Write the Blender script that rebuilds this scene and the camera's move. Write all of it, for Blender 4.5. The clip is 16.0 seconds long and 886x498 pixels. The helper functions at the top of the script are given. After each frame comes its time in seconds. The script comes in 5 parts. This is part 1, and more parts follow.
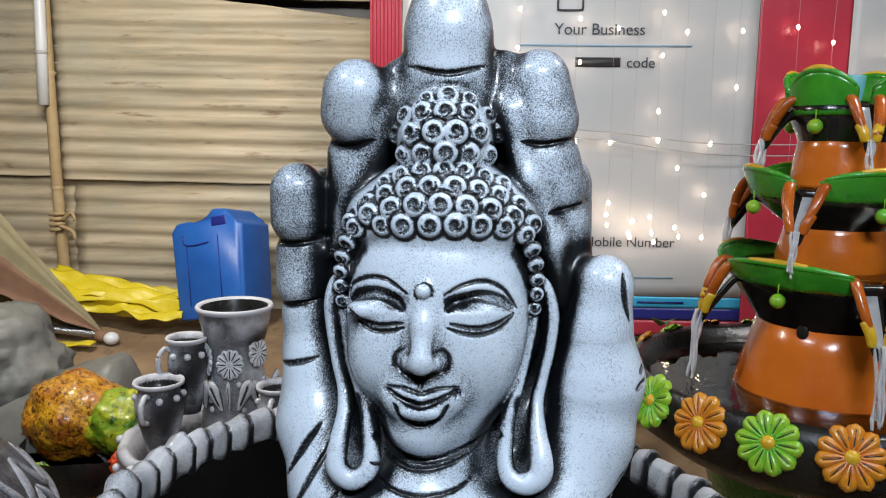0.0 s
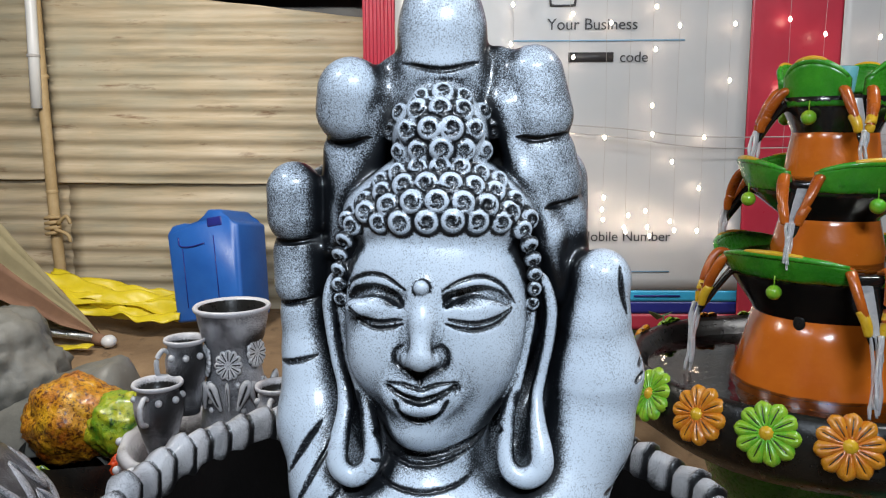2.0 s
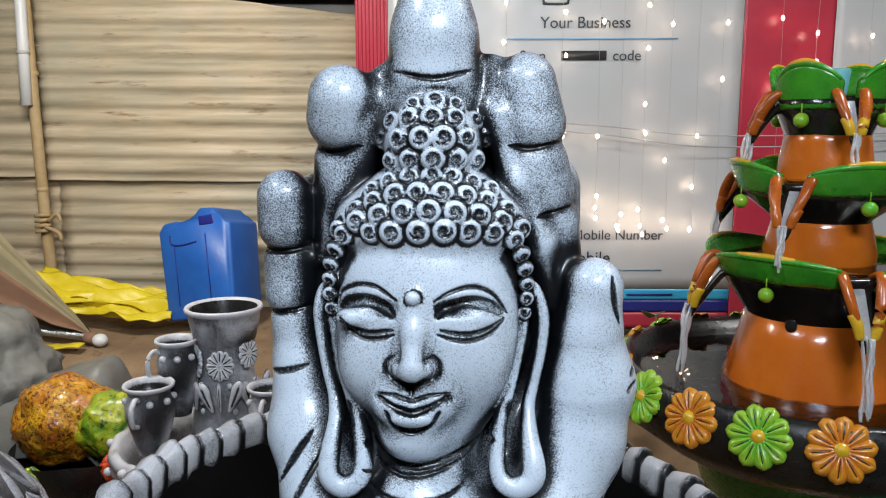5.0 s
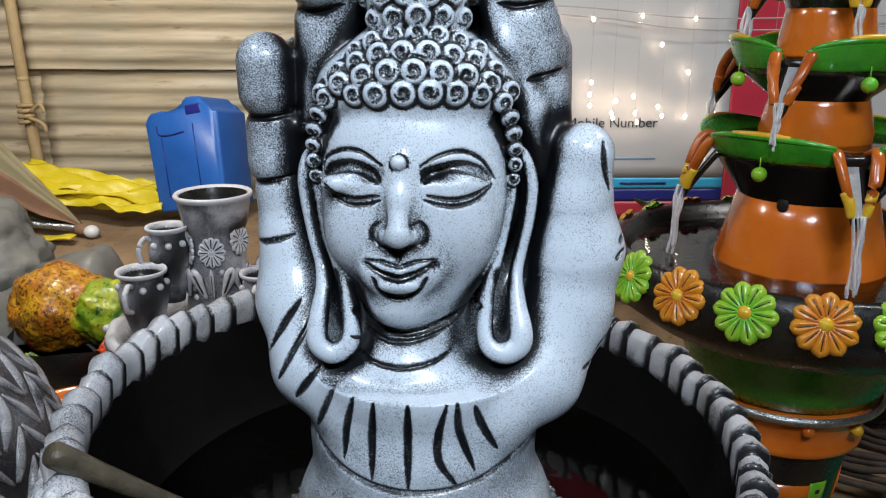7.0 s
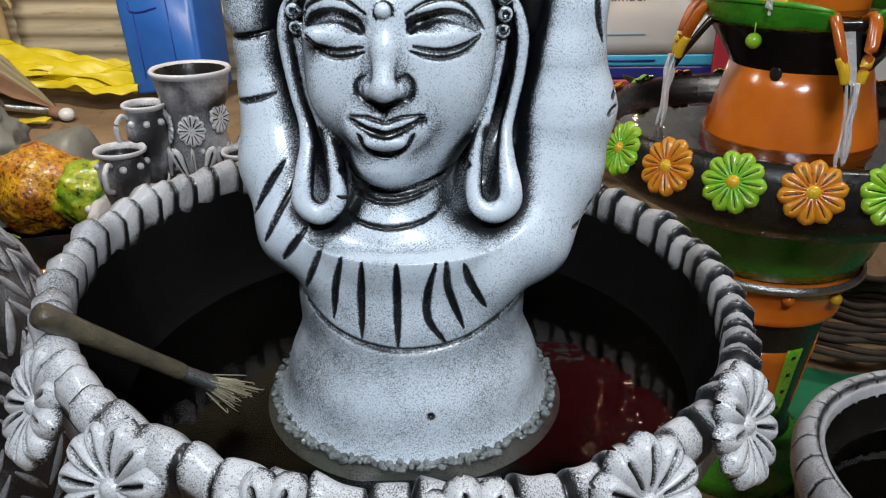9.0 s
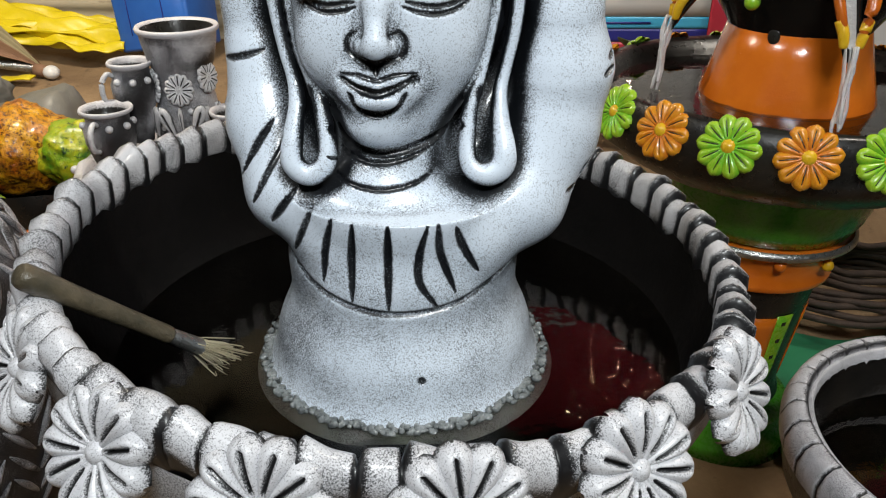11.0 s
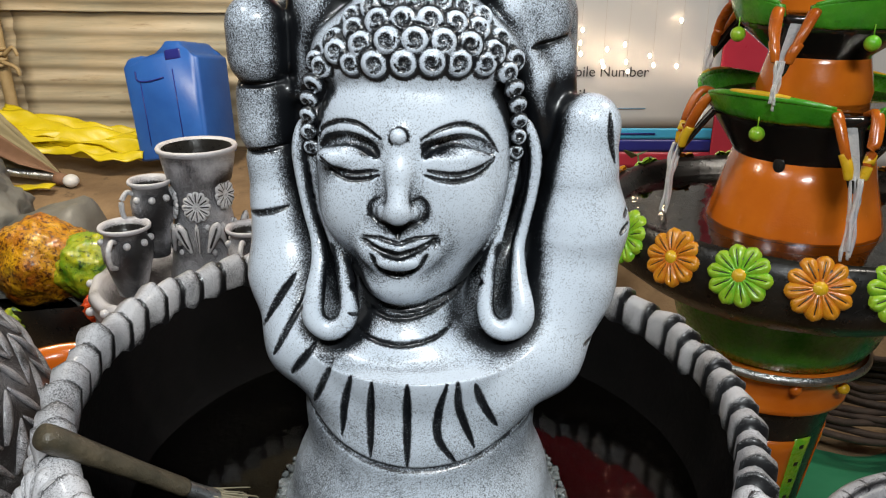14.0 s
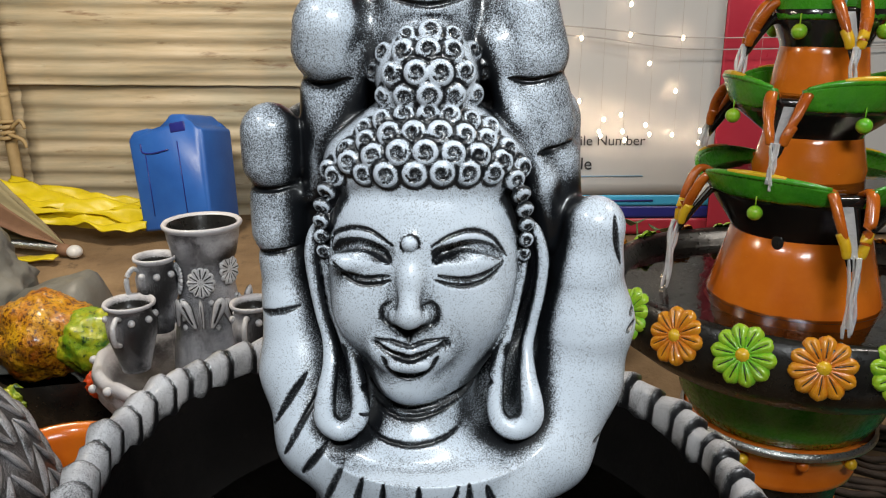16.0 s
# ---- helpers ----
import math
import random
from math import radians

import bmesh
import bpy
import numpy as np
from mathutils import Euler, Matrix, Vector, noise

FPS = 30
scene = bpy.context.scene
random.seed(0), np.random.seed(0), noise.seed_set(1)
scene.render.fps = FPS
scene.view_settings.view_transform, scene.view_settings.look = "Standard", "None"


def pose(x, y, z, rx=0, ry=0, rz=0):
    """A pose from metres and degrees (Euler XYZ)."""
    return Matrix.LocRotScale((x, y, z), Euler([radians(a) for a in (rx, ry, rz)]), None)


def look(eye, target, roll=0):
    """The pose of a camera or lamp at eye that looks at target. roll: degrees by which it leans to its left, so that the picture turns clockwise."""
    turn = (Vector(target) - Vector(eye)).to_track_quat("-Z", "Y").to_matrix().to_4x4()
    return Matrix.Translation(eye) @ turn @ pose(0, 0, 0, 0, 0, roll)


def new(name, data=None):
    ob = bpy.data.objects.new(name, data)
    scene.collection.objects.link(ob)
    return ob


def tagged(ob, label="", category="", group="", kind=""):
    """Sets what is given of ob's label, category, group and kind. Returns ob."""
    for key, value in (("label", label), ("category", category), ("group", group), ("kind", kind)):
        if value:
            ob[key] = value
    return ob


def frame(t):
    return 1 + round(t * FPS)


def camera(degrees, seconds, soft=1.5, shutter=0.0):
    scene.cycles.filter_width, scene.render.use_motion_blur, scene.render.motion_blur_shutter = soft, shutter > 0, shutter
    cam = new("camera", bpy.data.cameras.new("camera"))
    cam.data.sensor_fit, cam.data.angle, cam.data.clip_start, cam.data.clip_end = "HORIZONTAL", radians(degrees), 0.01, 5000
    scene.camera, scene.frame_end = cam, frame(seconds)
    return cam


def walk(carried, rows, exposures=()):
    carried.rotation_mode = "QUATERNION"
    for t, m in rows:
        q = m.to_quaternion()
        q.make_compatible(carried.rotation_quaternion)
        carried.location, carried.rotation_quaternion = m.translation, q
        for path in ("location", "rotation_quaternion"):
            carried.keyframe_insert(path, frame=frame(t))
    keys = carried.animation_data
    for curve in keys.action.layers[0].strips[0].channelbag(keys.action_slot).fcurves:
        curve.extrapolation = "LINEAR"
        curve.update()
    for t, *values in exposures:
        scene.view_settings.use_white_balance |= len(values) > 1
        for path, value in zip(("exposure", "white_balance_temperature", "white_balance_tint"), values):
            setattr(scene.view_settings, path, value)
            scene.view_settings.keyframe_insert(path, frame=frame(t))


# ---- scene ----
cam = camera(59.2, 16.0, soft=1.1)
PATH = [
    (0, (0.015, 0.009, 0.772), (-0.052, 1.986, 0.477), 0.7),
    (0.5, (0.014, 0.008, 0.771), (-0.054, 1.985, 0.476), 0.5),
    (1, (0.015, 0.009, 0.772), (-0.054, 1.986, 0.477), 0.3),
    (1.5, (0.015, 0.01, 0.772), (-0.047, 1.987, 0.474), 0.1),
    (2, (0.014, 0.007, 0.771), (-0.043, 1.984, 0.47), -0.2),
    (2.5, (0.017, 0.013, 0.772), (-0.035, 1.99, 0.476), -0.2),
    (3, (0.017, 0.014, 0.772), (-0.032, 1.994, 0.491), -0.2),
    (5.3, (0.015, 0.013, 0.784), (-0.024, 1.985, 0.452), -0.1),
    (5.5, (0.018, 0.015, 0.779), (-0.025, 1.984, 0.43), -0.2),
    (6, (0.018, 0.015, 0.779), (-0.019, 1.969, 0.354), -0.3),
    (6.5, (0.019, 0.02, 0.764), (-0.014, 1.958, 0.272), -0.3),
    (7, (0.021, 0.02, 0.754), (-0.003, 1.937, 0.184), -0.3),
    (7.5, (0.023, 0.02, 0.747), (0.011, 1.913, 0.102), -0.3),
    (8, (0.024, 0.019, 0.739), (0.022, 1.887, 0.023), -0.4),
    (8.5, (0.019, 0.021, 0.73), (0.026, 1.862, -0.051), -0.4),
    (9, (0.018, 0.023, 0.724), (0.031, 1.841, -0.11), -0.4),
    (9.2, (0.019, 0.024, 0.722), (0.035, 1.834, -0.131), -0.4),
    (11.3, (0.017, 0.034, 0.718), (0.053, 1.81, -0.199), 0.4),
    (11.5, (0.019, 0.033, 0.725), (0.046, 1.815, -0.183), 0.2),
    (12, (0.016, 0.037, 0.731), (0.04, 1.835, -0.144), 0.4),
    (12.5, (0.016, 0.039, 0.736), (0.039, 1.855, -0.101), 0.6),
    (13, (0.013, 0.042, 0.745), (0.034, 1.876, -0.052), 0.6),
    (13.5, (0.01, 0.047, 0.759), (0.03, 1.899, 0.006), 0.5),
    (14, (0.006, 0.049, 0.774), (0.026, 1.919, 0.065), 0.3),
    (14.5, (0.008, 0.049, 0.782), (0.029, 1.933, 0.109), 0.2),
    (15, (0.008, 0.049, 0.791), (0.03, 1.945, 0.155), 0.0),
    (15.5, (0.004, 0.05, 0.803), (0.027, 1.957, 0.201), 0.0),
    (16, (-0.004, 0.049, 0.815), (0.021, 1.965, 0.242), -0.1),
]
EXPOSURES = [(0, 0.05, 6050, 10), (8.0, 0.05, 6150, 10), (9.2, 0.12, 6550, 10), (11.3, 0.28, 6900, 10), (12.5, 0.28, 6900, 10), (15.0, 0.08, 6850, 10), (16.0, 0.05, 6850, 10)]
walk(cam, [(t, look(eye, target, roll)) for t, eye, target, roll in PATH], EXPOSURES)

# ---- light ----
world = bpy.data.worlds.new("night_stall")
scene.world = world
world.use_nodes = True
world.node_tree.nodes["Background"].inputs[0].default_value = (0.75, 0.86, 1.0, 1)
world.node_tree.nodes["Background"].inputs[1].default_value = 0.05


def lamp(name, eye, target, power, sx, sy, colour):
    data = bpy.data.lights.new(name, "AREA")
    data.shape, data.size, data.size_y, data.energy, data.color = "RECTANGLE", sx, sy, power, colour
    ob = new(name, data)
    ob.matrix_world = look(eye, target)
    return ob


# LED battens hung over the aisle of the stall
lamp("led_batten_light", (0.30, -0.52, 1.72), (0.0, 0.75, 0.5), 27, 0.7, 0.10, (0.86, 0.94, 1.0))
lamp("led_bulb_light", (-0.95, 0.15, 2.05), (-0.3, 0.9, 0.4), 11, 0.35, 0.10, (0.90, 0.95, 1.0))
# fill lamps added to brighten the wall and the banner side; no real bulbs
lamp("wall_fill_light", (-1.0, 1.62, 1.50), (-1.05, 2.8, 0.1), 22, 0.5, 0.12, (1.0, 0.91, 0.76))
lamp("banner_fill_light", (1.45, 1.05, 2.15), (1.15, 2.0, 0.0), 20, 0.5, 0.12, (1.0, 0.95, 0.88))

# ---- materials ----


def material(name, build):
    m = bpy.data.materials.new(name)
    m.use_nodes = True
    nt = m.node_tree
    bsdf = nt.nodes["Principled BSDF"]

    def node(kind, **values):
        n = nt.nodes.new(kind)
        for key, value in values.items():
            if key in n.inputs:
                n.inputs[key].default_value = value
        return n

    build(nt, bsdf, node, nt.links.new)
    return m


def rgba(c):
    return (*c, 1.0)


def ramp(node, stops):
    r = node("ShaderNodeValToRGB")
    e = r.color_ramp.elements
    while len(e) < len(stops):
        e.new(0.5)
    for el, (at, c) in zip(e, stops):
        el.position, el.color = at, rgba(c) if len(c) == 3 else c
    return r


def painted(name, low, high, rough=0.5, scale=12.0, fine=160.0, bump=0.15, metal=0.0, coat=0.0, spots=None, spot_scale=20.0, spot_at=0.62):
    """A worn surface: two colours mixed by broad noise, fine grain in the relief, and optional stains."""

    def build(nt, bsdf, node, link):
        co = node("ShaderNodeTexCoord")
        broad = node("ShaderNodeTexNoise", Scale=scale, Detail=5.0, Roughness=0.6)
        grain = node("ShaderNodeTexNoise", Scale=fine, Detail=3.0, Roughness=0.6)
        link(co.outputs["Object"], broad.inputs["Vector"])
        link(co.outputs["Object"], grain.inputs["Vector"])
        r = ramp(node, [(0.3, low), (0.7, high)])
        link(broad.outputs["Fac"], r.inputs[0])
        out = r.outputs[0]
        if spots:
            st = node("ShaderNodeTexNoise", Scale=spot_scale, Detail=6.0, Roughness=0.7)
            link(co.outputs["Object"], st.inputs["Vector"])
            sr = ramp(node, [(spot_at, (0, 0, 0)), (min(spot_at + 0.1, 1), (1, 1, 1))])
            link(st.outputs["Fac"], sr.inputs[0])
            mx = node("ShaderNodeMix")
            mx.data_type = "RGBA"
            link(sr.outputs[0], mx.inputs[0])
            link(out, mx.inputs[6])
            mx.inputs[7].default_value = rgba(spots)
            out = mx.outputs[2]
        link(out, bsdf.inputs["Base Color"])
        bsdf.inputs["Metallic"].default_value = metal
        bsdf.inputs["Coat Weight"].default_value = coat
        bsdf.inputs["Coat Roughness"].default_value = 0.12
        mr = node("ShaderNodeMapRange")
        mr.inputs["To Min"].default_value, mr.inputs["To Max"].default_value = max(rough - 0.12, 0.03), min(rough + 0.12, 1)
        link(grain.outputs["Fac"], mr.inputs["Value"])
        link(mr.outputs[0], bsdf.inputs["Roughness"])
        if bump:
            b = node("ShaderNodeBump", Strength=bump, Distance=0.004)
            link(grain.outputs["Fac"], b.inputs["Height"])
            link(b.outputs[0], bsdf.inputs["Normal"])

    return material(name, build)


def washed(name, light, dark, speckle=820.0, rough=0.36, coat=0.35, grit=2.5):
    """Pale lacquer sprayed over black, which stays in the carved lines and as a fine spray of dots. The attribute that
    thickens it also holds painted-in shade of the statue's hollows.
    """

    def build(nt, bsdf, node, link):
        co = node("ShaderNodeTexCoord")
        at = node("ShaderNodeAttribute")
        at.attribute_name = "wash_and_shade"
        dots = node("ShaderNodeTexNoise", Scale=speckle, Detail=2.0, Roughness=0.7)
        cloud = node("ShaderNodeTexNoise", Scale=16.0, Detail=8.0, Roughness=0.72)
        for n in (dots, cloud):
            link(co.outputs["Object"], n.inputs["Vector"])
        # attribute + cloud decides how dark the coat is; the dots break its edge up
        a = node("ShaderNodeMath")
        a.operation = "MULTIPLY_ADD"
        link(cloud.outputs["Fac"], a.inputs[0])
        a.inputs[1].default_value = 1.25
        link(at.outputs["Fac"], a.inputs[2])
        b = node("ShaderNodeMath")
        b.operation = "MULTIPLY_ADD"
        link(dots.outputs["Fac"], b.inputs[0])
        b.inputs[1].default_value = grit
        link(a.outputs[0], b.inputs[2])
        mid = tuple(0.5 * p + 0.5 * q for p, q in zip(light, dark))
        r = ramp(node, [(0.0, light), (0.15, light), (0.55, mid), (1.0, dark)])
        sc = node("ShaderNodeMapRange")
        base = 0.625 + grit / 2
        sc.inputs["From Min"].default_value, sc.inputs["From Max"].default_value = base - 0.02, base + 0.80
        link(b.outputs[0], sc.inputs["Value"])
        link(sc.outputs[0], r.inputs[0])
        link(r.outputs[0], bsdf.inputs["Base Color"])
        bsdf.inputs["Roughness"].default_value = rough
        bsdf.inputs["Coat Weight"].default_value = coat
        bsdf.inputs["Coat Roughness"].default_value = 0.14
        bump = node("ShaderNodeBump", Strength=0.10, Distance=0.002)
        link(cloud.outputs["Fac"], bump.inputs["Height"])
        fine = node("ShaderNodeBump", Strength=0.05, Distance=0.001)
        link(dots.outputs["Fac"], fine.inputs["Height"])
        link(bump.outputs[0], fine.inputs["Normal"])
        link(fine.outputs[0], bsdf.inputs["Normal"])
        link(bump.outputs[0], bsdf.inputs["Coat Normal"])

    return material(name, build)


def glowing(name, colour, strength):
    def build(nt, bsdf, node, link):
        bsdf.inputs["Base Color"].default_value = rgba(colour)
        bsdf.inputs["Emission Color"].default_value = rgba(colour)
        bsdf.inputs["Emission Strength"].default_value = strength

    return material(name, build)


def clear(name, colour, rough=0.05, ior=1.33, ripple=0.0, scale=40.0, clarity=1.0):
    def build(nt, bsdf, node, link):
        bsdf.inputs["Base Color"].default_value = rgba(colour)
        bsdf.inputs["Roughness"].default_value = rough
        bsdf.inputs["IOR"].default_value = ior
        bsdf.inputs["Transmission Weight"].default_value = clarity
        if ripple:
            co = node("ShaderNodeTexCoord")
            n = node("ShaderNodeTexNoise", Scale=scale, Detail=3.0)
            link(co.outputs["Object"], n.inputs["Vector"])
            b = node("ShaderNodeBump", Strength=ripple, Distance=0.01)
            link(n.outputs["Fac"], b.inputs["Height"])
            link(b.outputs[0], bsdf.inputs["Normal"])

    return material(name, build)


STATUE = washed("silver_blue_lacquer_over_black", (0.67, 0.745, 0.835), (0.006, 0.007, 0.009), coat=0.45)
SILVER = washed("silver_lacquer_over_black", (0.62, 0.62, 0.645), (0.008, 0.008, 0.009), rough=0.40, coat=0.25)
SILVER_DULL = washed("dull_silver_over_black", (0.57, 0.565, 0.60), (0.010, 0.010, 0.012), rough=0.45, coat=0.15)
BLACK = painted("black_gloss_paint", (0.006, 0.006, 0.006), (0.020, 0.018, 0.015), 0.30, 9, 90, 0.2, spots=(0.05, 0.04, 0.03), spot_scale=14)
BLACK_DULL = painted("dull_black_paint", (0.0025, 0.0025, 0.0025), (0.006, 0.005, 0.005), 0.58, 10, 70, 0.3, spots=(0.016, 0.014, 0.011), spot_scale=11, spot_at=0.64)
BLACK_DULL.node_tree.nodes["Principled BSDF"].inputs["Specular IOR Level"].default_value = 0.12
BLACK_WET = painted("wet_black_paint", (0.006, 0.006, 0.006), (0.018, 0.015, 0.012), 0.16, 12, 60, 0.25, coat=0.5)


def wall_paint(nt, bsdf, node, link):
    """Tan paint on sheet iron: long faded streaks of grey-green, brown rust where the ridges were rubbed."""
    co = node("ShaderNodeTexCoord")

    def streaks(x, z, scale, detail):
        mp = node("ShaderNodeMapping")
        mp.inputs["Scale"].default_value = (x, 1.0, z)
        n = node("ShaderNodeTexNoise", Scale=scale, Detail=detail, Roughness=0.65)
        link(co.outputs["Object"], mp.inputs["Vector"])
        link(mp.outputs[0], n.inputs["Vector"])
        return n

    long, patch, rust, grain = streaks(0.5, 7.0, 3.0, 5.0), streaks(1.0, 1.0, 2.2, 4.0), streaks(1.6, 9.0, 3.2, 6.0), streaks(1.0, 3.0, 60.0, 3.0)
    base = ramp(node, [(0.32, (0.30, 0.25, 0.165)), (0.5, (0.50, 0.40, 0.26)), (0.68, (0.64, 0.53, 0.38))])
    link(long.outputs["Fac"], base.inputs[0])
    faded = node("ShaderNodeMix")
    faded.data_type = "RGBA"
    pr = ramp(node, [(0.42, (0, 0, 0)), (0.72, (0.7, 0.7, 0.7))])
    link(patch.outputs["Fac"], pr.inputs[0])
    link(pr.outputs[0], faded.inputs[0])
    link(base.outputs[0], faded.inputs[6])
    faded.inputs[7].default_value = (0.37, 0.37, 0.29, 1)
    rusty = node("ShaderNodeMix")
    rusty.data_type = "RGBA"
    rr = ramp(node, [(0.60, (0, 0, 0)), (0.74, (0.9, 0.9, 0.9))])
    link(rust.outputs["Fac"], rr.inputs[0])
    link(rr.outputs[0], rusty.inputs[0])
    link(faded.outputs[2], rusty.inputs[6])
    rusty.inputs[7].default_value = (0.17, 0.085, 0.04, 1)
    link(rusty.outputs[2], bsdf.inputs["Base Color"])
    bsdf.inputs["Roughness"].default_value = 0.55
    bump = node("ShaderNodeBump", Strength=0.15, Distance=0.003)
    link(grain.outputs["Fac"], bump.inputs["Height"])
    link(bump.outputs[0], bsdf.inputs["Normal"])


WALLPAINT = material("tan_painted_sheet", wall_paint)
ORANGE = painted("orange_glaze", (0.56, 0.115, 0.008), (0.70, 0.175, 0.014), 0.22, 9, 120, 0.1, coat=0.5, spots=(0.10, 0.03, 0.01), spot_scale=24, spot_at=0.72)
BURNT = painted("burnt_orange_glaze", (0.30, 0.055, 0.006), (0.58, 0.14, 0.012), 0.25, 14, 120, 0.15, coat=0.4, spots=(0.06, 0.015, 0.005), spot_scale=40, spot_at=0.62)
GREEN = painted("leaf_green_paint", (0.03, 0.22, 0.015), (0.07, 0.36, 0.02), 0.28, 16, 120, 0.1, coat=0.4, spots=(0.01, 0.04, 0.005), spot_scale=18, spot_at=0.68)
YELLOW = painted("yellow_paint", (0.62, 0.34, 0.01), (0.75, 0.48, 0.03), 0.3, 22, 130, 0.1, coat=0.3)
RED = painted("red_banner_vinyl", (0.42, 0.025, 0.05), (0.50, 0.045, 0.075), 0.32, 3, 30, 0.05)
WHITE_VINYL = painted("white_banner_vinyl", (0.52, 0.53, 0.54), (0.58, 0.585, 0.59), 0.34, 2, 20, 0.05)
CYAN = painted("cyan_print", (0.05, 0.42, 0.72), (0.07, 0.47, 0.78), 0.35, 4, 30, 0.03)
NAVY = painted("navy_print", (0.02, 0.025, 0.20), (0.03, 0.035, 0.26), 0.35, 4, 30, 0.03)
INK = painted("dark_grey_print", (0.03, 0.03, 0.035), (0.05, 0.05, 0.055), 0.4, 8, 40, 0.02)
PALE_INK = painted("pale_blue_print", (0.25, 0.45, 0.65), (0.30, 0.50, 0.70), 0.4, 8, 40, 0.02)
BLUE = painted("blue_plastic", (0.02, 0.10, 0.40), (0.03, 0.14, 0.50), 0.38, 7, 100, 0.12, spots=(0.02, 0.03, 0.08), spot_scale=13, spot_at=0.68)
BAMBOO = painted("dry_bamboo", (0.38, 0.26, 0.12), (0.52, 0.38, 0.2), 0.6, 14, 120, 0.3)
PVC = painted("white_plastic_tube", (0.68, 0.68, 0.68), (0.76, 0.76, 0.76), 0.35, 8, 60, 0.05)
DIRT = painted("dry_dirt", (0.17, 0.105, 0.055), (0.30, 0.20, 0.11), 0.95, 6, 55, 1.0, spots=(0.09, 0.06, 0.035), spot_scale=9, spot_at=0.6)
TARP_YELLOW = painted("yellow_tarpaulin", (0.62, 0.48, 0.01), (0.78, 0.62, 0.02), 0.4, 9, 60, 0.2)
CLOTH_BROWN = painted("brown_canvas", (0.19, 0.10, 0.06), (0.27, 0.15, 0.09), 0.85, 10, 300, 0.3)
CLOTH_OLIVE = painted("olive_canvas", (0.24, 0.20, 0.11), (0.33, 0.28, 0.16), 0.85, 10, 300, 0.3)
GREY_SHEET = painted("grey_plastic_sheet", (0.09, 0.09, 0.082), (0.19, 0.185, 0.165), 0.5, 7, 80, 0.3)
ROCK_GOLD = painted("gold_and_rust_rock_paint", (0.36, 0.08, 0.006), (0.72, 0.40, 0.015), 0.32, 18, 140, 0.9, coat=0.4, spots=(0.10, 0.025, 0.005), spot_scale=110, spot_at=0.49)
ROCK_GREEN = painted("lime_rock_paint", (0.05, 0.24, 0.01), (0.50, 0.48, 0.02), 0.35, 30, 140, 0.6, coat=0.4, spots=(0.01, 0.05, 0.01), spot_scale=70, spot_at=0.54)
GREEN_MAT = painted("green_sheet", (0.015, 0.16, 0.075), (0.03, 0.23, 0.11), 0.4, 5, 60, 0.1)
COIL = painted("dark_brown_rope", (0.03, 0.018, 0.012), (0.06, 0.036, 0.024), 0.7, 30, 300, 0.5)
LEAF = painted("dusty_green_leaf", (0.05, 0.11, 0.03), (0.10, 0.17, 0.05), 0.5, 20, 200, 0.2)
WOOD = painted("paint_smeared_wood", (0.05, 0.045, 0.03), (0.14, 0.11, 0.07), 0.35, 30, 200, 0.4, spots=(0.4, 0.4, 0.4), spot_scale=45, spot_at=0.7)
METAL = painted("dull_tin", (0.35, 0.35, 0.34), (0.5, 0.5, 0.48), 0.3, 40, 200, 0.4, metal=0.9)
BRISTLE = painted("stiff_pale_bristle", (0.30, 0.26, 0.16), (0.45, 0.40, 0.28), 0.6, 60, 300, 0.2)
WIRE = painted("thin_grey_wire", (0.40, 0.38, 0.37), (0.48, 0.46, 0.45), 0.5, 20, 100, 0.0)
CEMENT = painted("dark_wet_cement", (0.03, 0.03, 0.03), (0.07, 0.065, 0.06), 0.4, 12, 120, 0.4)
ROOFING = painted("dark_roof_sheet", (0.10, 0.10, 0.10), (0.16, 0.155, 0.15), 0.7, 4, 60, 0.2)
FOAM = painted("wet_lime_crust", (0.06, 0.068, 0.07), (0.24, 0.26, 0.26), 0.15, 90, 300, 0.4, coat=0.5)
VERMILION = painted("vermilion_paint", (0.55, 0.05, 0.01), (0.65, 0.08, 0.015), 0.4, 30, 100, 0.1)
AMBER = painted("amber_petal_glaze", (0.50, 0.10, 0.010), (0.66, 0.30, 0.015), 0.28, 28, 120, 0.1, coat=0.4)
LIME = painted("lime_petal_glaze", (0.06, 0.42, 0.02), (0.38, 0.52, 0.03), 0.28, 28, 120, 0.1, coat=0.4)
TEAL = painted("teal_plastic", (0.10, 0.32, 0.36), (0.14, 0.38, 0.42), 0.4)
WATER = clear("pond_water", (0.26, 0.23, 0.18), 0.0, 1.33, 0.06, 30)
STREAM = clear("falling_water", (1, 1, 1), 0.06, 1.33, 0.4, 90, 0.62)
BULB = glowing("warm_fairy_light", (1.0, 0.74, 0.50), 34.0)

# ---- building helpers ----


def mesh_of(name, verts, faces, mat, smooth=True):
    me = bpy.data.meshes.new(name)
    me.from_pydata([tuple(v) for v in verts], [], faces)
    if smooth:
        me.polygons.foreach_set("use_smooth", [True] * len(me.polygons))
    me.materials.append(mat)
    me.update()
    return me


def put(name, me, parent=None, label="", m=None):
    ob = new(name, me)
    if m is not None:
        ob.matrix_basis = m
    if parent is not None:
        ob.parent = parent
    if label:
        ob["label"] = label
    return ob


def thing(name, label, category, m=None, group="", kind=""):
    ob = new(name)
    ob.empty_display_size = 0.05
    if m is not None:
        ob.matrix_basis = m
    return tagged(ob, label, category, group, kind)


def part(name, vf, mat, parent, label="", m=None, smooth=True):
    return put(name, mesh_of(name, vf[0], vf[1], mat, smooth), parent, label, m)


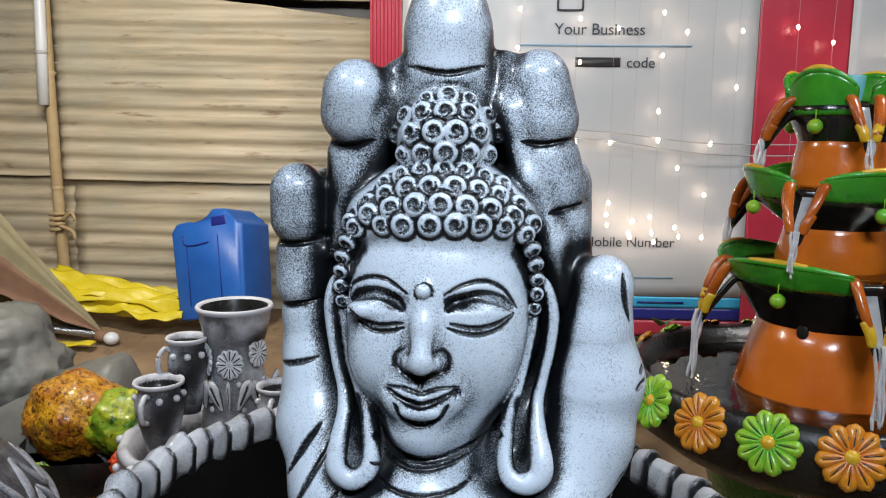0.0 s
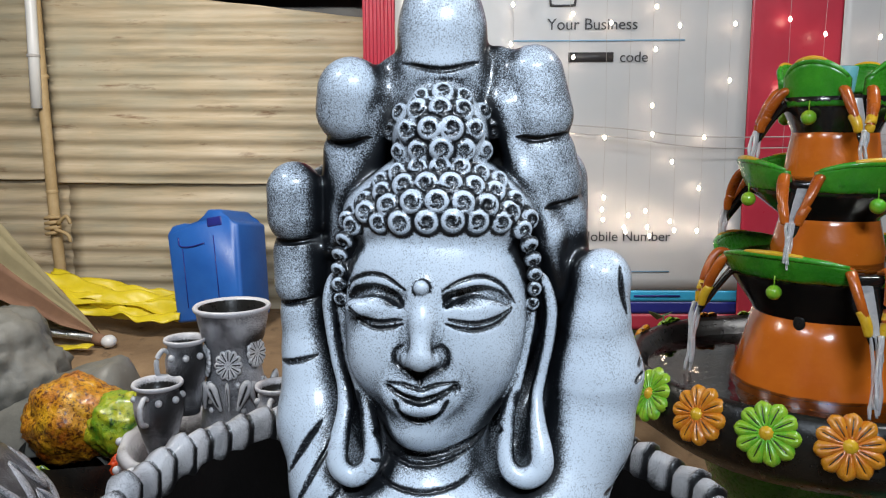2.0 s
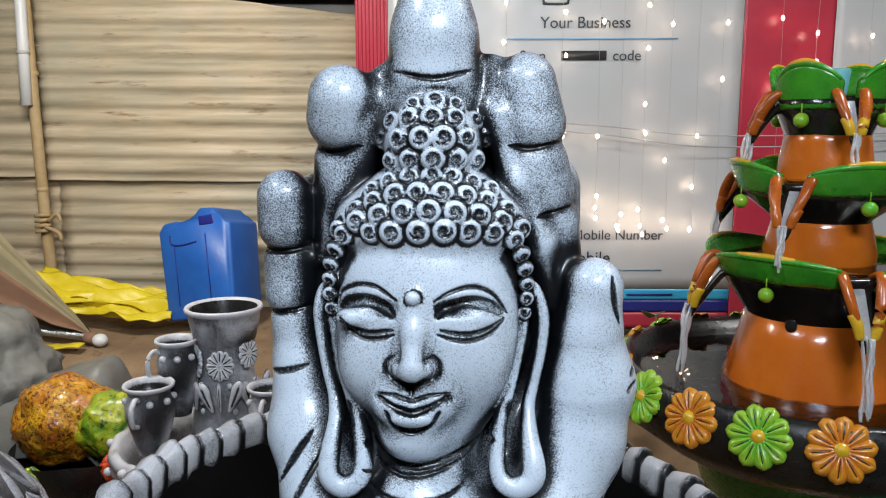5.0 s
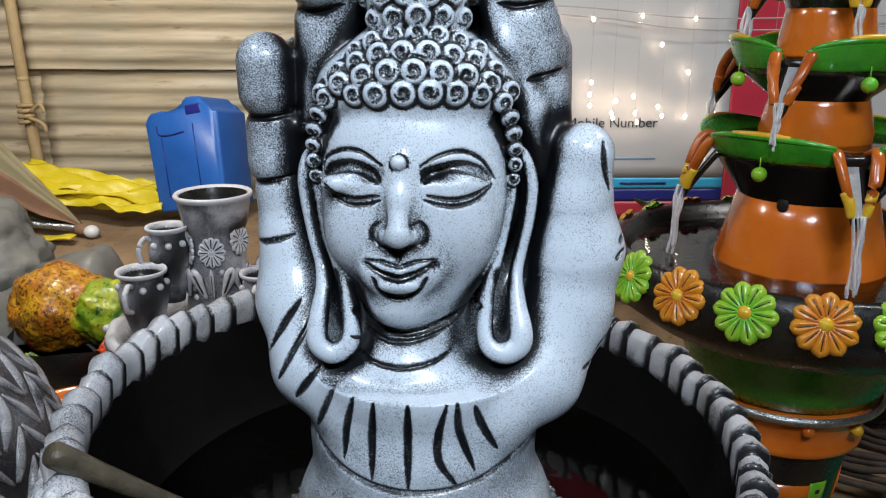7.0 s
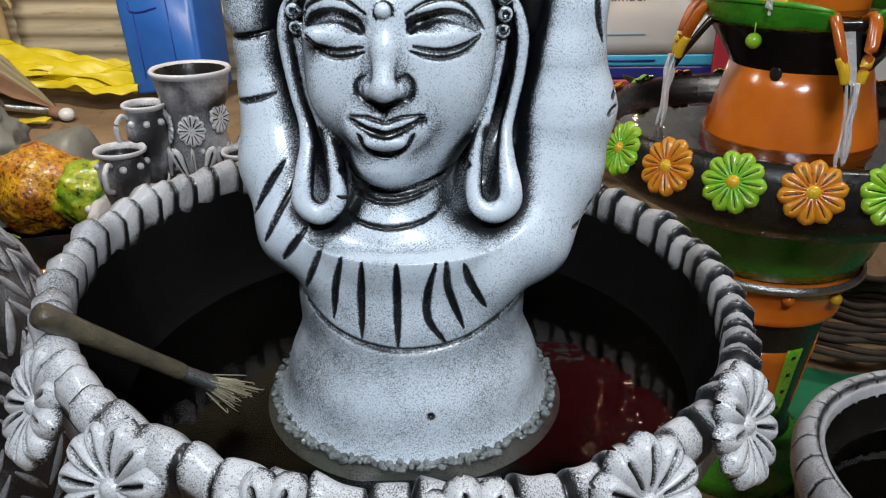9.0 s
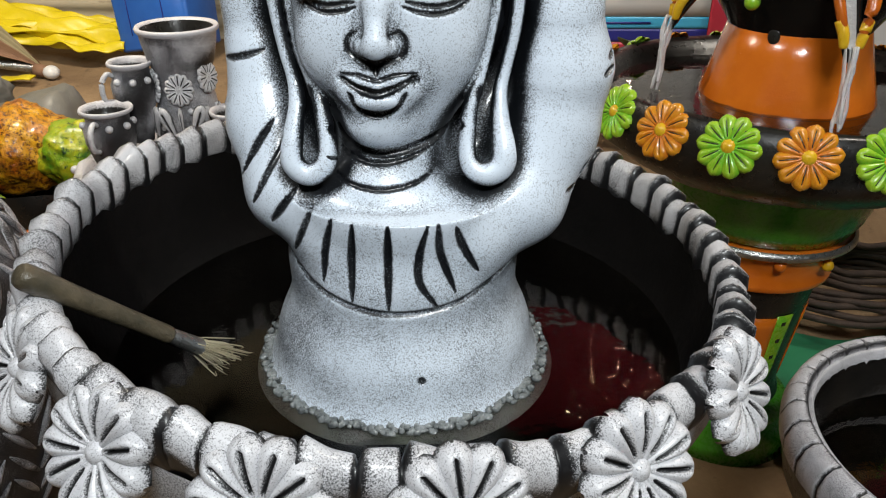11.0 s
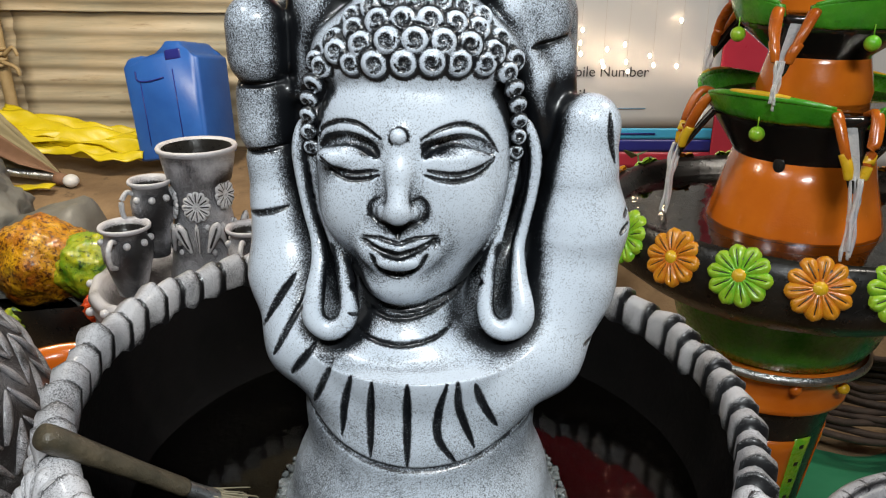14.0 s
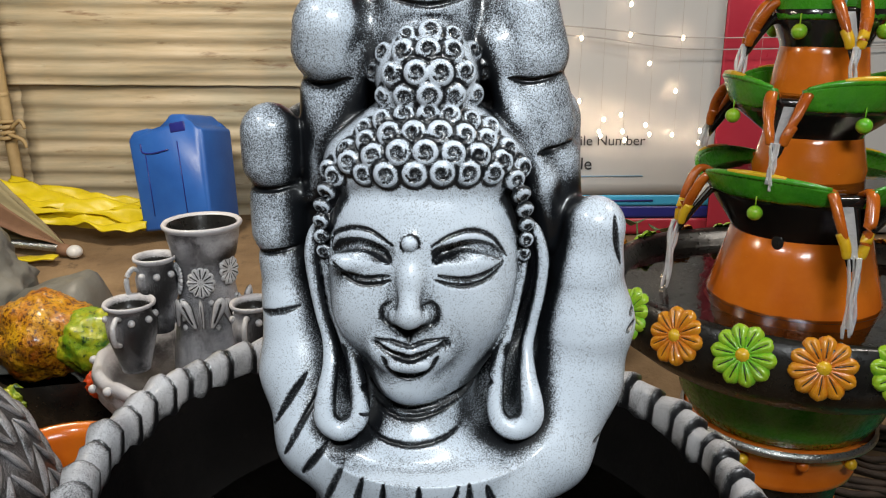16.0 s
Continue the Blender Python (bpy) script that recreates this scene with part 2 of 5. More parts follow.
def lathe(profile, n=64, wobble=None):
    """Turn (radius, height) pairs round z. wobble(angle, i) -> factor on the radius, added height."""
    verts, faces, k = [], [], len(profile)
    for a in range(n):
        t = 2 * math.pi * a / n
        for i, (r, z) in enumerate(profile):
            f, dz = wobble(t, i) if wobble else (1.0, 0.0)
            verts.append((r * f * math.cos(t), r * f * math.sin(t), z + dz))
    for a in range(n):
        b = (a + 1) % n
        for i in range(k - 1):
            faces.append((a * k + i, b * k + i, b * k + i + 1, a * k + i + 1))
    return verts, faces


def smooth_path(points, steps=6):
    """Catmull-Rom through the points; each point may carry a radius as its fourth number."""
    p = [np.array(q, float) for q in points]
    p = [2 * p[0] - p[1]] + p + [2 * p[-1] - p[-2]]
    out = []
    for i in range(1, len(p) - 2):
        for s in range(steps):
            t = s / steps
            out.append(0.5 * (2 * p[i] + (p[i + 1] - p[i - 1]) * t + (2 * p[i - 1] - 5 * p[i] + 4 * p[i + 1] - p[i + 2]) * t * t + (3 * p[i] - 3 * p[i + 1] + p[i + 2] - p[i - 1]) * t**3))
    out.append(p[-2])
    return out


def tube(points, radius=0.01, n=10, steps=6, flat=1.0):
    """A round rod along a smooth path; radius from the fourth number where there is one."""
    path = smooth_path(points, steps) if steps > 1 else [np.array(q, float) for q in points]
    verts, faces, up = [], [], Vector((0.13, 0.21, 1)).normalized()
    for i, q in enumerate(path):
        d = Vector(path[min(i + 1, len(path) - 1)][:3] - path[max(i - 1, 0)][:3]).normalized()
        side = d.cross(up)
        if side.length < 0.15:
            side = d.cross(Vector((1, 0.2, 0)))
        side.normalize()
        over = side.cross(d).normalized()
        r = q[3] if len(q) > 3 else radius
        for a in range(n):
            t = 2 * math.pi * a / n
            verts.append(Vector(q[:3]) + side * (r * math.cos(t)) + over * (r * flat * math.sin(t)))
    for i in range(len(path) - 1):
        for a in range(n):
            b = (a + 1) % n
            faces.append((i * n + a, i * n + b, (i + 1) * n + b, (i + 1) * n + a))
    faces.append(tuple(range(n))[::-1])
    faces.append(tuple(range((len(path) - 1) * n, len(path) * n)))
    return verts, faces


def blob(rx, ry, rz, nu=16, nv=10, bumps=0.0, freq=3.0, seed=0.0):
    verts, faces = [], []
    for j in range(nv + 1):
        ph = math.pi * j / nv
        for i in range(nu):
            t = 2 * math.pi * i / nu
            v = Vector((math.sin(ph) * math.cos(t), math.sin(ph) * math.sin(t), math.cos(ph)))
            f = 1 + bumps * noise.noise(v * freq + Vector((seed, 0, 0))) if bumps else 1
            verts.append((v.x * rx * f, v.y * ry * f, v.z * rz * f))
    for j in range(nv):
        for i in range(nu):
            k = (i + 1) % nu
            faces.append((j * nu + i, (j + 1) * nu + i, (j + 1) * nu + k, j * nu + k))
    return verts, faces


def slab(x0, x1, y0, y1, z0, z1, bevel=0.0):
    bm = bmesh.new()
    bmesh.ops.create_cube(bm, size=1)
    for v in bm.verts:
        v.co = ((x0 + x1) / 2 + v.co.x * (x1 - x0), (y0 + y1) / 2 + v.co.y * (y1 - y0), (z0 + z1) / 2 + v.co.z * (z1 - z0))
    if bevel:
        bmesh.ops.bevel(bm, geom=bm.edges[:], offset=bevel, segments=3, affect="EDGES", profile=0.6)
    bm.verts.index_update()
    out = [v.co.copy() for v in bm.verts], [tuple(v.index for v in f.verts) for f in bm.faces]
    bm.free()
    return out


def joined(*pieces):
    verts, faces = [], []
    for v, f in pieces:
        k = len(verts)
        verts += list(v)
        faces += [tuple(i + k for i in q) for q in f]
    return verts, faces


def moved(vf, m):
    return [m @ Vector(v) for v in vf[0]], vf[1]


def sheet(nx, ny, fn):
    """A grid of fn(u, v), u and v from 0 to 1."""
    verts = [fn(i / nx, j / ny) for j in range(ny + 1) for i in range(nx + 1)]
    faces = [(j * (nx + 1) + i, j * (nx + 1) + i + 1, (j + 1) * (nx + 1) + i + 1, (j + 1) * (nx + 1) + i) for j in range(ny) for i in range(nx)]
    return verts, faces


def thick(vf, d, axis=(0, 0, 1)):
    """Gives an open sheet a thickness d along an axis."""
    verts, faces = vf
    k, ax = len(verts), Vector(axis) * d
    edges = {}
    for f in faces:
        for a, b in zip(f, f[1:] + f[:1]):
            edges[(a, b)] = edges.get((b, a)) is None and (a, b) or None
            if (b, a) in edges:
                edges[(b, a)] = edges[(a, b)] = None
    rim = [e for e, keep in edges.items() if keep]
    return [Vector(v) for v in verts] + [Vector(v) - ax for v in verts], list(faces) + [tuple(i + k for i in reversed(f)) for f in faces] + [(b, a, a + k, b + k) for a, b in rim]


def darken_by(me, fn):
    """Stores how dark the lacquer is, by place."""
    at = me.attributes.new("wash_and_shade", "FLOAT", "POINT")
    at.data.foreach_set("value", [float(fn(v.co)) for v in me.vertices])


# ---- ground, wall, roof ----


def ground_z(x, y):
    t = min(max((y - 1.45) / 1.1, 0), 1)
    z = -0.42 + 0.46 * t * t * (3 - 2 * t) + 0.03 * min(max((y - 2.3) / 0.5, 0), 1)
    n = noise.noise(Vector((x * 2.2, y * 2.2, 0.3))) * 0.02 + noise.noise(Vector((x * 9, y * 9, 1.3))) * 0.008 + noise.noise(Vector((x * 30, y * 30, 2.3))) * 0.003
    return z + n * (0.4 + t)


ground = tagged(part("ground", sheet(240, 240, lambda u, v: (lambda x, y: (x, y, ground_z(x, y)))(-3.2 + 6.4 * u, -2.4 + 6.0 * v)), DIRT, None), "sloping brown dry dirt ground of the stall", "ground", kind="structure")

wall = thing("wall_north", "tan painted corrugated metal sheet wall with rust stains", "wall", kind="structure")


def corrugated(x0, x1, z0, z1, y, lean, seed, fall=0.0):
    pitch, depth = 0.0625, 0.0060

    def fn(u, v):
        x, z = x0 + (x1 - x0) * u, z0 + (z1 - z0 - fall * u) * v
        s = math.sin(2 * math.pi * (z - z0) / pitch)
        dent = 0.010 * noise.noise(Vector((x * 1.7 + seed, z * 2.1, seed))) + 0.003 * noise.noise(Vector((x * 9, z * 3, seed)))
        edge = 0.006 * noise.noise(Vector((x * 6, seed, 0))) if v in (0.0, 1.0) else 0
        return (x, y + depth * (abs(s) ** 0.8) * (1 if s > 0 else -1) + lean * (z - z0) + dent, z + edge - 0.010 * (x + 1.5))

    return thick(sheet(max(int((x1 - x0) / 0.05), 4), int((z1 - z0) / pitch * 10), fn), 0.0015, (0, -1, 0))


for x0, x1, z0, z1, y, lean, s, fall in (
    (-3.2, -1.47, -0.1, 0.65, 3.03, 0.0, 1.0, 0.0), (-1.54, 0.3, -0.1, 0.63, 3.02, 0.0, 2.0, 0.0),
    (-3.2, -1.42, 0.585, 1.33, 3.0, -0.01, 3.0, 0.0), (-1.58, -0.1, 0.575, 1.325, 2.995, -0.01, 4.0, 0.155),
    (-3.2, 0.3, 1.262, 2.35, 2.985, 0.0, 5.0, 0.0), (0.2, 3.2, -0.1, 1.2, 3.02, 0.0, 6.0, 0.0), (0.2, 3.2, 1.18, 2.35, 3.0, 0.0, 7.0, 0.0),
):
    part("corrugated_sheet", corrugated(x0, x1, z0, z1, y, lean, s, fall), WALLPAINT, wall)
part("dark_backing", slab(-3.2, 3.2, 3.08, 3.12, -0.2, 2.4), ROOFING, wall)

# unseen plain walls and roof, added to enclose the stall
for nm, box in (("wall_south", (-3.2, 3.2, -2.44, -2.4, -0.6, 2.4)), ("wall_west", (-3.24, -3.2, -2.4, 3.1, -0.6, 2.4)), ("wall_east", (3.2, 3.24, -2.4, 3.1, -0.6, 2.4))):
    tagged(part(nm, slab(*box), ROOFING, None), "plain dark sheet wall, unseen, added to close the stall", "wall", kind="structure")
tagged(part("ceiling", slab(-3.3, 3.3, -2.5, 3.2, 2.4, 2.44), ROOFING, None), "plain dark sheet roof, unseen, added to close the stall", "ceiling", kind="structure")

# ---- statue: a raised palm that holds a calm face, carved as one solid ----


class Solid:
    """A distance field on a grid, into which rounded forms are joined and lines are cut."""

    def __init__(self, low, high, step):
        self.low, self.h = np.array(low), step
        self.axes = [np.arange(a, b, step, dtype=np.float32) for a, b in zip(low, high)]
        self.d = np.full([len(a) for a in self.axes], 0.05, np.float32)
        self.lines = []

    def window(self, low, high):
        cut = tuple(slice(max(int((a - l) / self.h), 0), max(int((b - l) / self.h) + 2, 1)) for a, b, l in zip(low, high, self.low))
        x, y, z = (ax[c] for ax, c in zip(self.axes, cut))
        return cut, x[:, None, None], y[None, :, None], z[None, None, :]

    def join(self, cut, e, k):
        d = self.d[cut]
        h = np.maximum(k - np.abs(d - e), 0) / k
        self.d[cut] = np.minimum(d, e) - h * h * (k / 4)

    def take(self, cut, e, k):
        d = self.d[cut]
        h = np.maximum(k - np.abs(d + e), 0) / k
        self.d[cut] = np.maximum(d, -e) + h * h * (k / 4)

    def rod_field(self, a, b, ra, rb, pad):
        lo = [min(p - ra, q - rb) - pad for p, q in zip(a, b)]
        hi = [max(p + ra, q + rb) + pad for p, q in zip(a, b)]
        cut, x, y, z = self.window(lo, hi)
        ab = np.subtract(b, a)
        t = np.clip(((x - a[0]) * ab[0] + (y - a[1]) * ab[1] + (z - a[2]) * ab[2]) / max(float(ab @ ab), 1e-9), 0, 1)
        e = np.sqrt((x - a[0] - t * ab[0]) ** 2 + (y - a[1] - t * ab[1]) ** 2 + (z - a[2] - t * ab[2]) ** 2) - (ra + t * (rb - ra))
        return cut, e.astype(np.float32)

    def rods(self, points, k=0.01, cut_out=False):
        """A chain of (x, y, z, radius)."""
        for p, q in zip(points, points[1:]):
            cut, e = self.rod_field(p[:3], q[:3], p[3], q[3], max(k, 0.03))
            (self.take if cut_out else self.join)(cut, e, k)

    def egg(self, c, r, k=0.01, cut_out=False):
        cut, x, y, z = self.window([a - b - 0.03 for a, b in zip(c, r)], [a + b + 0.03 for a, b in zip(c, r)])
        u, v, w = (x - c[0]), (y - c[1]), (z - c[2])
        k0 = np.sqrt((u / r[0]) ** 2 + (v / r[1]) ** 2 + (w / r[2]) ** 2)
        k1 = np.sqrt((u / r[0] ** 2) ** 2 + (v / r[1] ** 2) ** 2 + (w / r[2] ** 2) ** 2) + 1e-6
        (self.take if cut_out else self.join)(cut, (k0 * (k0 - 1) / k1).astype(np.float32), k)

    def front(self, x, z):
        """The first surface met from the front at (x, z)."""
        i, k = int(round((x - self.low[0]) / self.h)), int(round((z - self.low[2]) / self.h))
        col = self.d[i, :, k]
        j = int(np.argmax(col < 0))
        if col[j] >= 0:
            return None
        t = col[j - 1] / (col[j - 1] - col[j]) if j else 0
        return float(self.axes[1][max(j - 1, 0)] + t * self.h)

    def normal(self, p):
        i, j, k = (int(round((q - l) / self.h)) for q, l in zip(p, self.low))
        d, s = self.d, 3
        n = np.array([d[i + s, j, k] - d[i - s, j, k], d[i, j + s, k] - d[i, j - s, k], d[i, j, k + s] - d[i, j, k - s]])
        return n / max(float(np.linalg.norm(n)), 1e-6)

    def groove(self, pts, r=0.0018, sink=0.0004, k=0.0015, black=1.0, taper=True):
        """Cuts a line that lies on the front surface, through (x, z) points, and keeps it for the paint."""
        path = smooth_path(pts, 18)
        seen = []
        for i, q in enumerate(path):
            y = self.front(*q[:2])
            if y is not None:
                f = math.sin(math.pi * min(max(i / (len(path) - 1), 0.01), 0.99)) ** 0.5 if taper else 1.0
                seen.append((float(q[0]), y + sink, float(q[1]), r * f))
        self.rods(seen, k, True)
        self.lines += [(*s[:3], s[3] * 1.0 + 0.0005, black) for s in seen]

    def curl(self, x, z, size, seed, y=None):
        y = self.front(x, z) if y is None else y
        if y is None:
            return
        n = self.normal((x, y, z)) + np.array((0.0, -0.8, 0.0))
        n /= np.linalg.norm(n)
        p = np.array([x, y, z]) - n * size * 0.12
        cut, gx, gy, gz = self.window(p - size * 2, p + size * 2)
        u, v, w = gx - p[0], gy - p[1], gz - p[2]
        up = u * n[0] + v * n[1] + w * n[2]
        out = np.sqrt(np.maximum(u * u + v * v + w * w - up * up, 0))
        dome = np.sqrt(u * u + v * v + w * w + 1.6 * up * up) - size * 1.0
        self.join(cut, dome.astype(np.float32), size * 0.05)
        g = random.Random(seed)
        t0, way = g.uniform(0.2, 1.6), 1 if seed % 3 else -1
        side = np.cross(n, (0.2, 0.1, 1))
        side /= np.linalg.norm(side)
        over = np.cross(side, n)
        # a deep eye off the middle, and a tail that curls round it
        swirl = []
        for q in range(12):
            a, f = t0 + way * q * 0.40, 0.16 + 0.40 * q / 11
            swirl.append((*(p + n * size * (0.62 - 0.30 * f) + size * f * (math.cos(a) * side + math.sin(a) * over)), size * (0.31 - 0.021 * q)))
        self.rods(swirl, size * 0.06, True)
        self.lines += [(*q[:3], q[3] * 0.90, 1.0) for q in swirl]
        self.lines += [(*(p + size * 1.06 * (math.cos(q * 0.22) * side + math.sin(q * 0.22) * over)), size * 0.20, 0.95) for q in range(29)]

    def mesh(self, name):
        d = self.d
        inside = d < 0
        mixed = np.zeros([s - 1 for s in d.shape], np.int8)
        for a in (0, 1):
            for b in (0, 1):
                for c in (0, 1):
                    mixed += inside[a : a + mixed.shape[0], b : b + mixed.shape[1], c : c + mixed.shape[2]]
        cells = np.argwhere((mixed > 0) & (mixed < 8))
        index = np.full(mixed.shape, -1, np.int32)
        index[tuple(cells.T)] = np.arange(len(cells))
        total, count = np.zeros((len(cells), 3)), np.zeros((len(cells), 1))
        for axis in range(3):
            others = [q for q in range(3) if q != axis]
            for a in (0, 1):
                for b in (0, 1):
                    s = np.zeros(3, int)
                    s[others[0]], s[others[1]] = a, b
                    e = s.copy()
                    e[axis] = 1
                    d0, d1 = d[tuple((cells + s).T)], d[tuple((cells + e).T)]
                    on = (d0 < 0) != (d1 < 0)
                    t = d0 / np.where(on, d0 - d1, 1)
                    pos = cells + s + t[:, None] * (e - s)
                    total += np.where(on[:, None], pos, 0)
                    count += on[:, None]
        verts = total / np.maximum(count, 1) * self.h + self.low
        quads = []
        for axis in range(3):
            o1, o2 = (axis + 1) % 3, (axis + 2) % 3
            n = [slice(None)] * 3
            m = [slice(None)] * 3
            n[axis], m[axis] = slice(0, -1), slice(1, None)
            flips = inside[tuple(n)] != inside[tuple(m)]
            e = np.argwhere(flips)
            e = e[(e[:, o1] > 0) & (e[:, o2] > 0) & (e[:, o1] < mixed.shape[o1]) & (e[:, o2] < mixed.shape[o2])]
            goes = inside[tuple(e.T)]
            ring = []
            for a, b in ((1, 1), (0, 1), (0, 0), (1, 0)):
                c = e.copy()
                c[:, o1] -= a
                c[:, o2] -= b
                ring.append(index[tuple(c.T)])
            q = np.stack(ring, 1)
            q[~goes] = q[~goes][:, ::-1]
            quads.append(q)
        quads = np.concatenate(quads)
        quads = quads[(quads >= 0).all(1)]
        me = bpy.data.meshes.new(name)
        me.vertices.add(len(verts))
        me.vertices.foreach_set("co", verts.astype(np.float32).ravel())
        me.loops.add(quads.size)
        me.loops.foreach_set("vertex_index", quads.astype(np.int32).ravel())
        me.polygons.add(len(quads))
        me.polygons.foreach_set("loop_start", np.arange(0, quads.size, 4, dtype=np.int32))
        me.polygons.foreach_set("use_smooth", np.ones(len(quads), bool))
        me.update(calc_edges=True)
        me.validate()
        return me, verts

    def sample(self, p):
        g = np.clip(((p - self.low) / self.h).round().astype(int), 0, np.array(self.d.shape) - 1)
        return self.d[tuple(g.T)]

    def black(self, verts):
        """Darkness: black left in cut lines, painted-in shade in hollows, thin on proud forms."""
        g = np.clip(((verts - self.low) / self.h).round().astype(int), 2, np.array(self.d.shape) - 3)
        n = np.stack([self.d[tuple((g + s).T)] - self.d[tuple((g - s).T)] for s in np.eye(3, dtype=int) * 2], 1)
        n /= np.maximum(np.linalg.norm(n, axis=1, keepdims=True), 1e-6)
        # occlusion-like shade, put into the colour wherever nearby forms close in
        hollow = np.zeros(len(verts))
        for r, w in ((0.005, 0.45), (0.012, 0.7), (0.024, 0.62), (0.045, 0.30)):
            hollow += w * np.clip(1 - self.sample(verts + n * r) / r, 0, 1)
        wash_and_shade = np.clip(hollow - 0.14, 0, 1.25) * 0.90
        # shade painted in as darker colour on flanks, set-back fingers and low wrist
        wash_and_shade += 0.40 * np.clip((verts[:, 1] - 0.690) / 0.035, 0, 1) * np.clip((verts[:, 2] - 0.56) / 0.06, 0, 1) + 0.30 * np.clip(np.abs(n[:, 0]) - 0.35, 0, 1) + 0.22 * np.clip((0.43 - verts[:, 2]) / 0.06, 0, 1)
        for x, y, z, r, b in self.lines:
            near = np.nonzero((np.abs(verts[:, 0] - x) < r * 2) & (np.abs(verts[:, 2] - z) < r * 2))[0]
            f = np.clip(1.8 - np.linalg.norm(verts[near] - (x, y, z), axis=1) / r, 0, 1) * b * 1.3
            wash_and_shade[near] = np.maximum(wash_and_shade[near], f)
        return wash_and_shade


s = Solid((-0.205, 0.575, 0.228), (0.215, 0.845, 0.965), 0.0014)
# wrist, flaring to its foot
cut, gx, gy, gz = s.window((-0.2, 0.58, 0.228), (0.19, 0.84, 0.46))
flare = 0.110 + 0.032 * (np.maximum(0.365 - gz, 0) / 0.115) ** 1.6 + 0.002 * np.sin(gz * 90)
s.d[cut] = np.maximum(np.sqrt((gx + 0.008) ** 2 + ((gy - 0.722) * 1.02) ** 2) - flare, gz - 0.44).astype(np.float32)
# back of the palm
for a, b in (((-0.118, 0.785, 0.47), (-0.115, 0.79, 0.70)), ((-0.05, 0.79, 0.45), (-0.05, 0.79, 0.80)), ((0.04, 0.79, 0.45), (0.04, 0.79, 0.80)), ((0.10, 0.785, 0.47), (0.095, 0.785, 0.72))):
    s.rods([(*a, 0.042), (*b, 0.040)], 0.04)
# fingers
s.rods([(-0.148, 0.744, 0.716, 0.0265), (-0.148, 0.748, 0.690, 0.0275)], 0.006)
s.rods([(-0.146, 0.754, 0.655, 0.0265), (-0.146, 0.754, 0.625, 0.0265)], 0.004)
s.rods([(-0.142, 0.757, 0.596, 0.0265), (-0.140, 0.757, 0.57, 0.027)], 0.004)
s.rods([(-0.090, 0.732, 0.806, 0.0315), (-0.092, 0.738, 0.790, 0.0325)], 0.008)
s.rods([(-0.092, 0.752, 0.75, 0.029), (-0.096, 0.758, 0.69, 0.029)], 0.006)
s.rods([(-0.007, 0.742, 0.902, 0.031), (-0.007, 0.740, 0.862, 0.038), (-0.007, 0.742, 0.835, 0.0415)], 0.012)
s.rods([(0.076, 0.738, 0.820, 0.028), (0.082, 0.738, 0.785, 0.0315)], 0.008)
s.rods([(0.086, 0.744, 0.748, 0.031), (0.093, 0.747, 0.722, 0.031)], 0.005)
s.rods([(0.101, 0.752, 0.69, 0.029), (0.104, 0.756, 0.65, 0.03)], 0.005)
# thumb and its bulge
s.rods([(0.139, 0.716, 0.636, 0.0275), (0.134, 0.720, 0.590, 0.0305), (0.136, 0.725, 0.545, 0.043), (0.128, 0.722, 0.485, 0.043)], 0.016)
# heel of the palm, a cradle below the neck
s.rods([(-0.136, 0.752, 0.545, 0.031), (-0.131, 0.738, 0.49, 0.037), (-0.110, 0.708, 0.435, 0.040), (-0.060, 0.678, 0.404, 0.039), (-0.005, 0.668, 0.396, 0.040), (0.052, 0.674, 0.404, 0.040), (0.100, 0.694, 0.43, 0.041), (0.126, 0.718, 0.49, 0.044)], 0.014)
s.egg((-0.012, 0.715, 0.425), (0.105, 0.062, 0.045), 0.02)
s.egg((-0.01, 0.76, 0.47), (0.11, 0.045, 0.07), 0.03)
# hood between the middle finger and the knot of hair
s.egg((-0.008, 0.745, 0.79), (0.058, 0.036, 0.052), 0.02)
s.rods([(0.045, 0.742, 0.835, 0.012), (0.050, 0.728, 0.79, 0.014), (0.066, 0.722, 0.73, 0.013), (0.090, 0.722, 0.675, 0.012), (0.100, 0.735, 0.62, 0.010)], 0.012)
s.rods([(-0.053, 0.742, 0.825, 0.011), (-0.064, 0.735, 0.78, 0.013), (-0.088, 0.738, 0.72, 0.013), (-0.110, 0.745, 0.66, 0.010)], 0.014)
# neck
s.rods([(-0.018, 0.716, 0.43, 0.053), (-0.014, 0.728, 0.53, 0.050)], 0.008)
s.rods([(-0.024, 0.700, 0.425, 0.052), (-0.024, 0.703, 0.44, 0.052)], 0.006)
# head
s.egg((-0.012, 0.706, 0.622), (0.0830, 0.056, 0.092), 0.01)
s.egg((-0.0135, 0.704, 0.576), (0.0790, 0.052, 0.089), 0.02)
s.egg((-0.026, 0.672, 0.510), (0.026, 0.022, 0.020), 0.02)
s.egg((-0.060, 0.676, 0.575), (0.026, 0.018, 0.030), 0.02)
s.egg((0.020, 0.676, 0.575), (0.026, 0.018, 0.030), 0.02)
s.egg((-0.010, 0.715, 0.695), (0.0880, 0.057, 0.046), 0.006)
s.egg((-0.009, 0.715, 0.708), (0.0640, 0.056, 0.050), 0.012)
s.egg((-0.008, 0.716, 0.766), (0.0440, 0.047, 0.045), 0.008)
# sides of the head behind the cheeks
s.egg((-0.014, 0.738, 0.60), (0.100, 0.036, 0.10), 0.012)
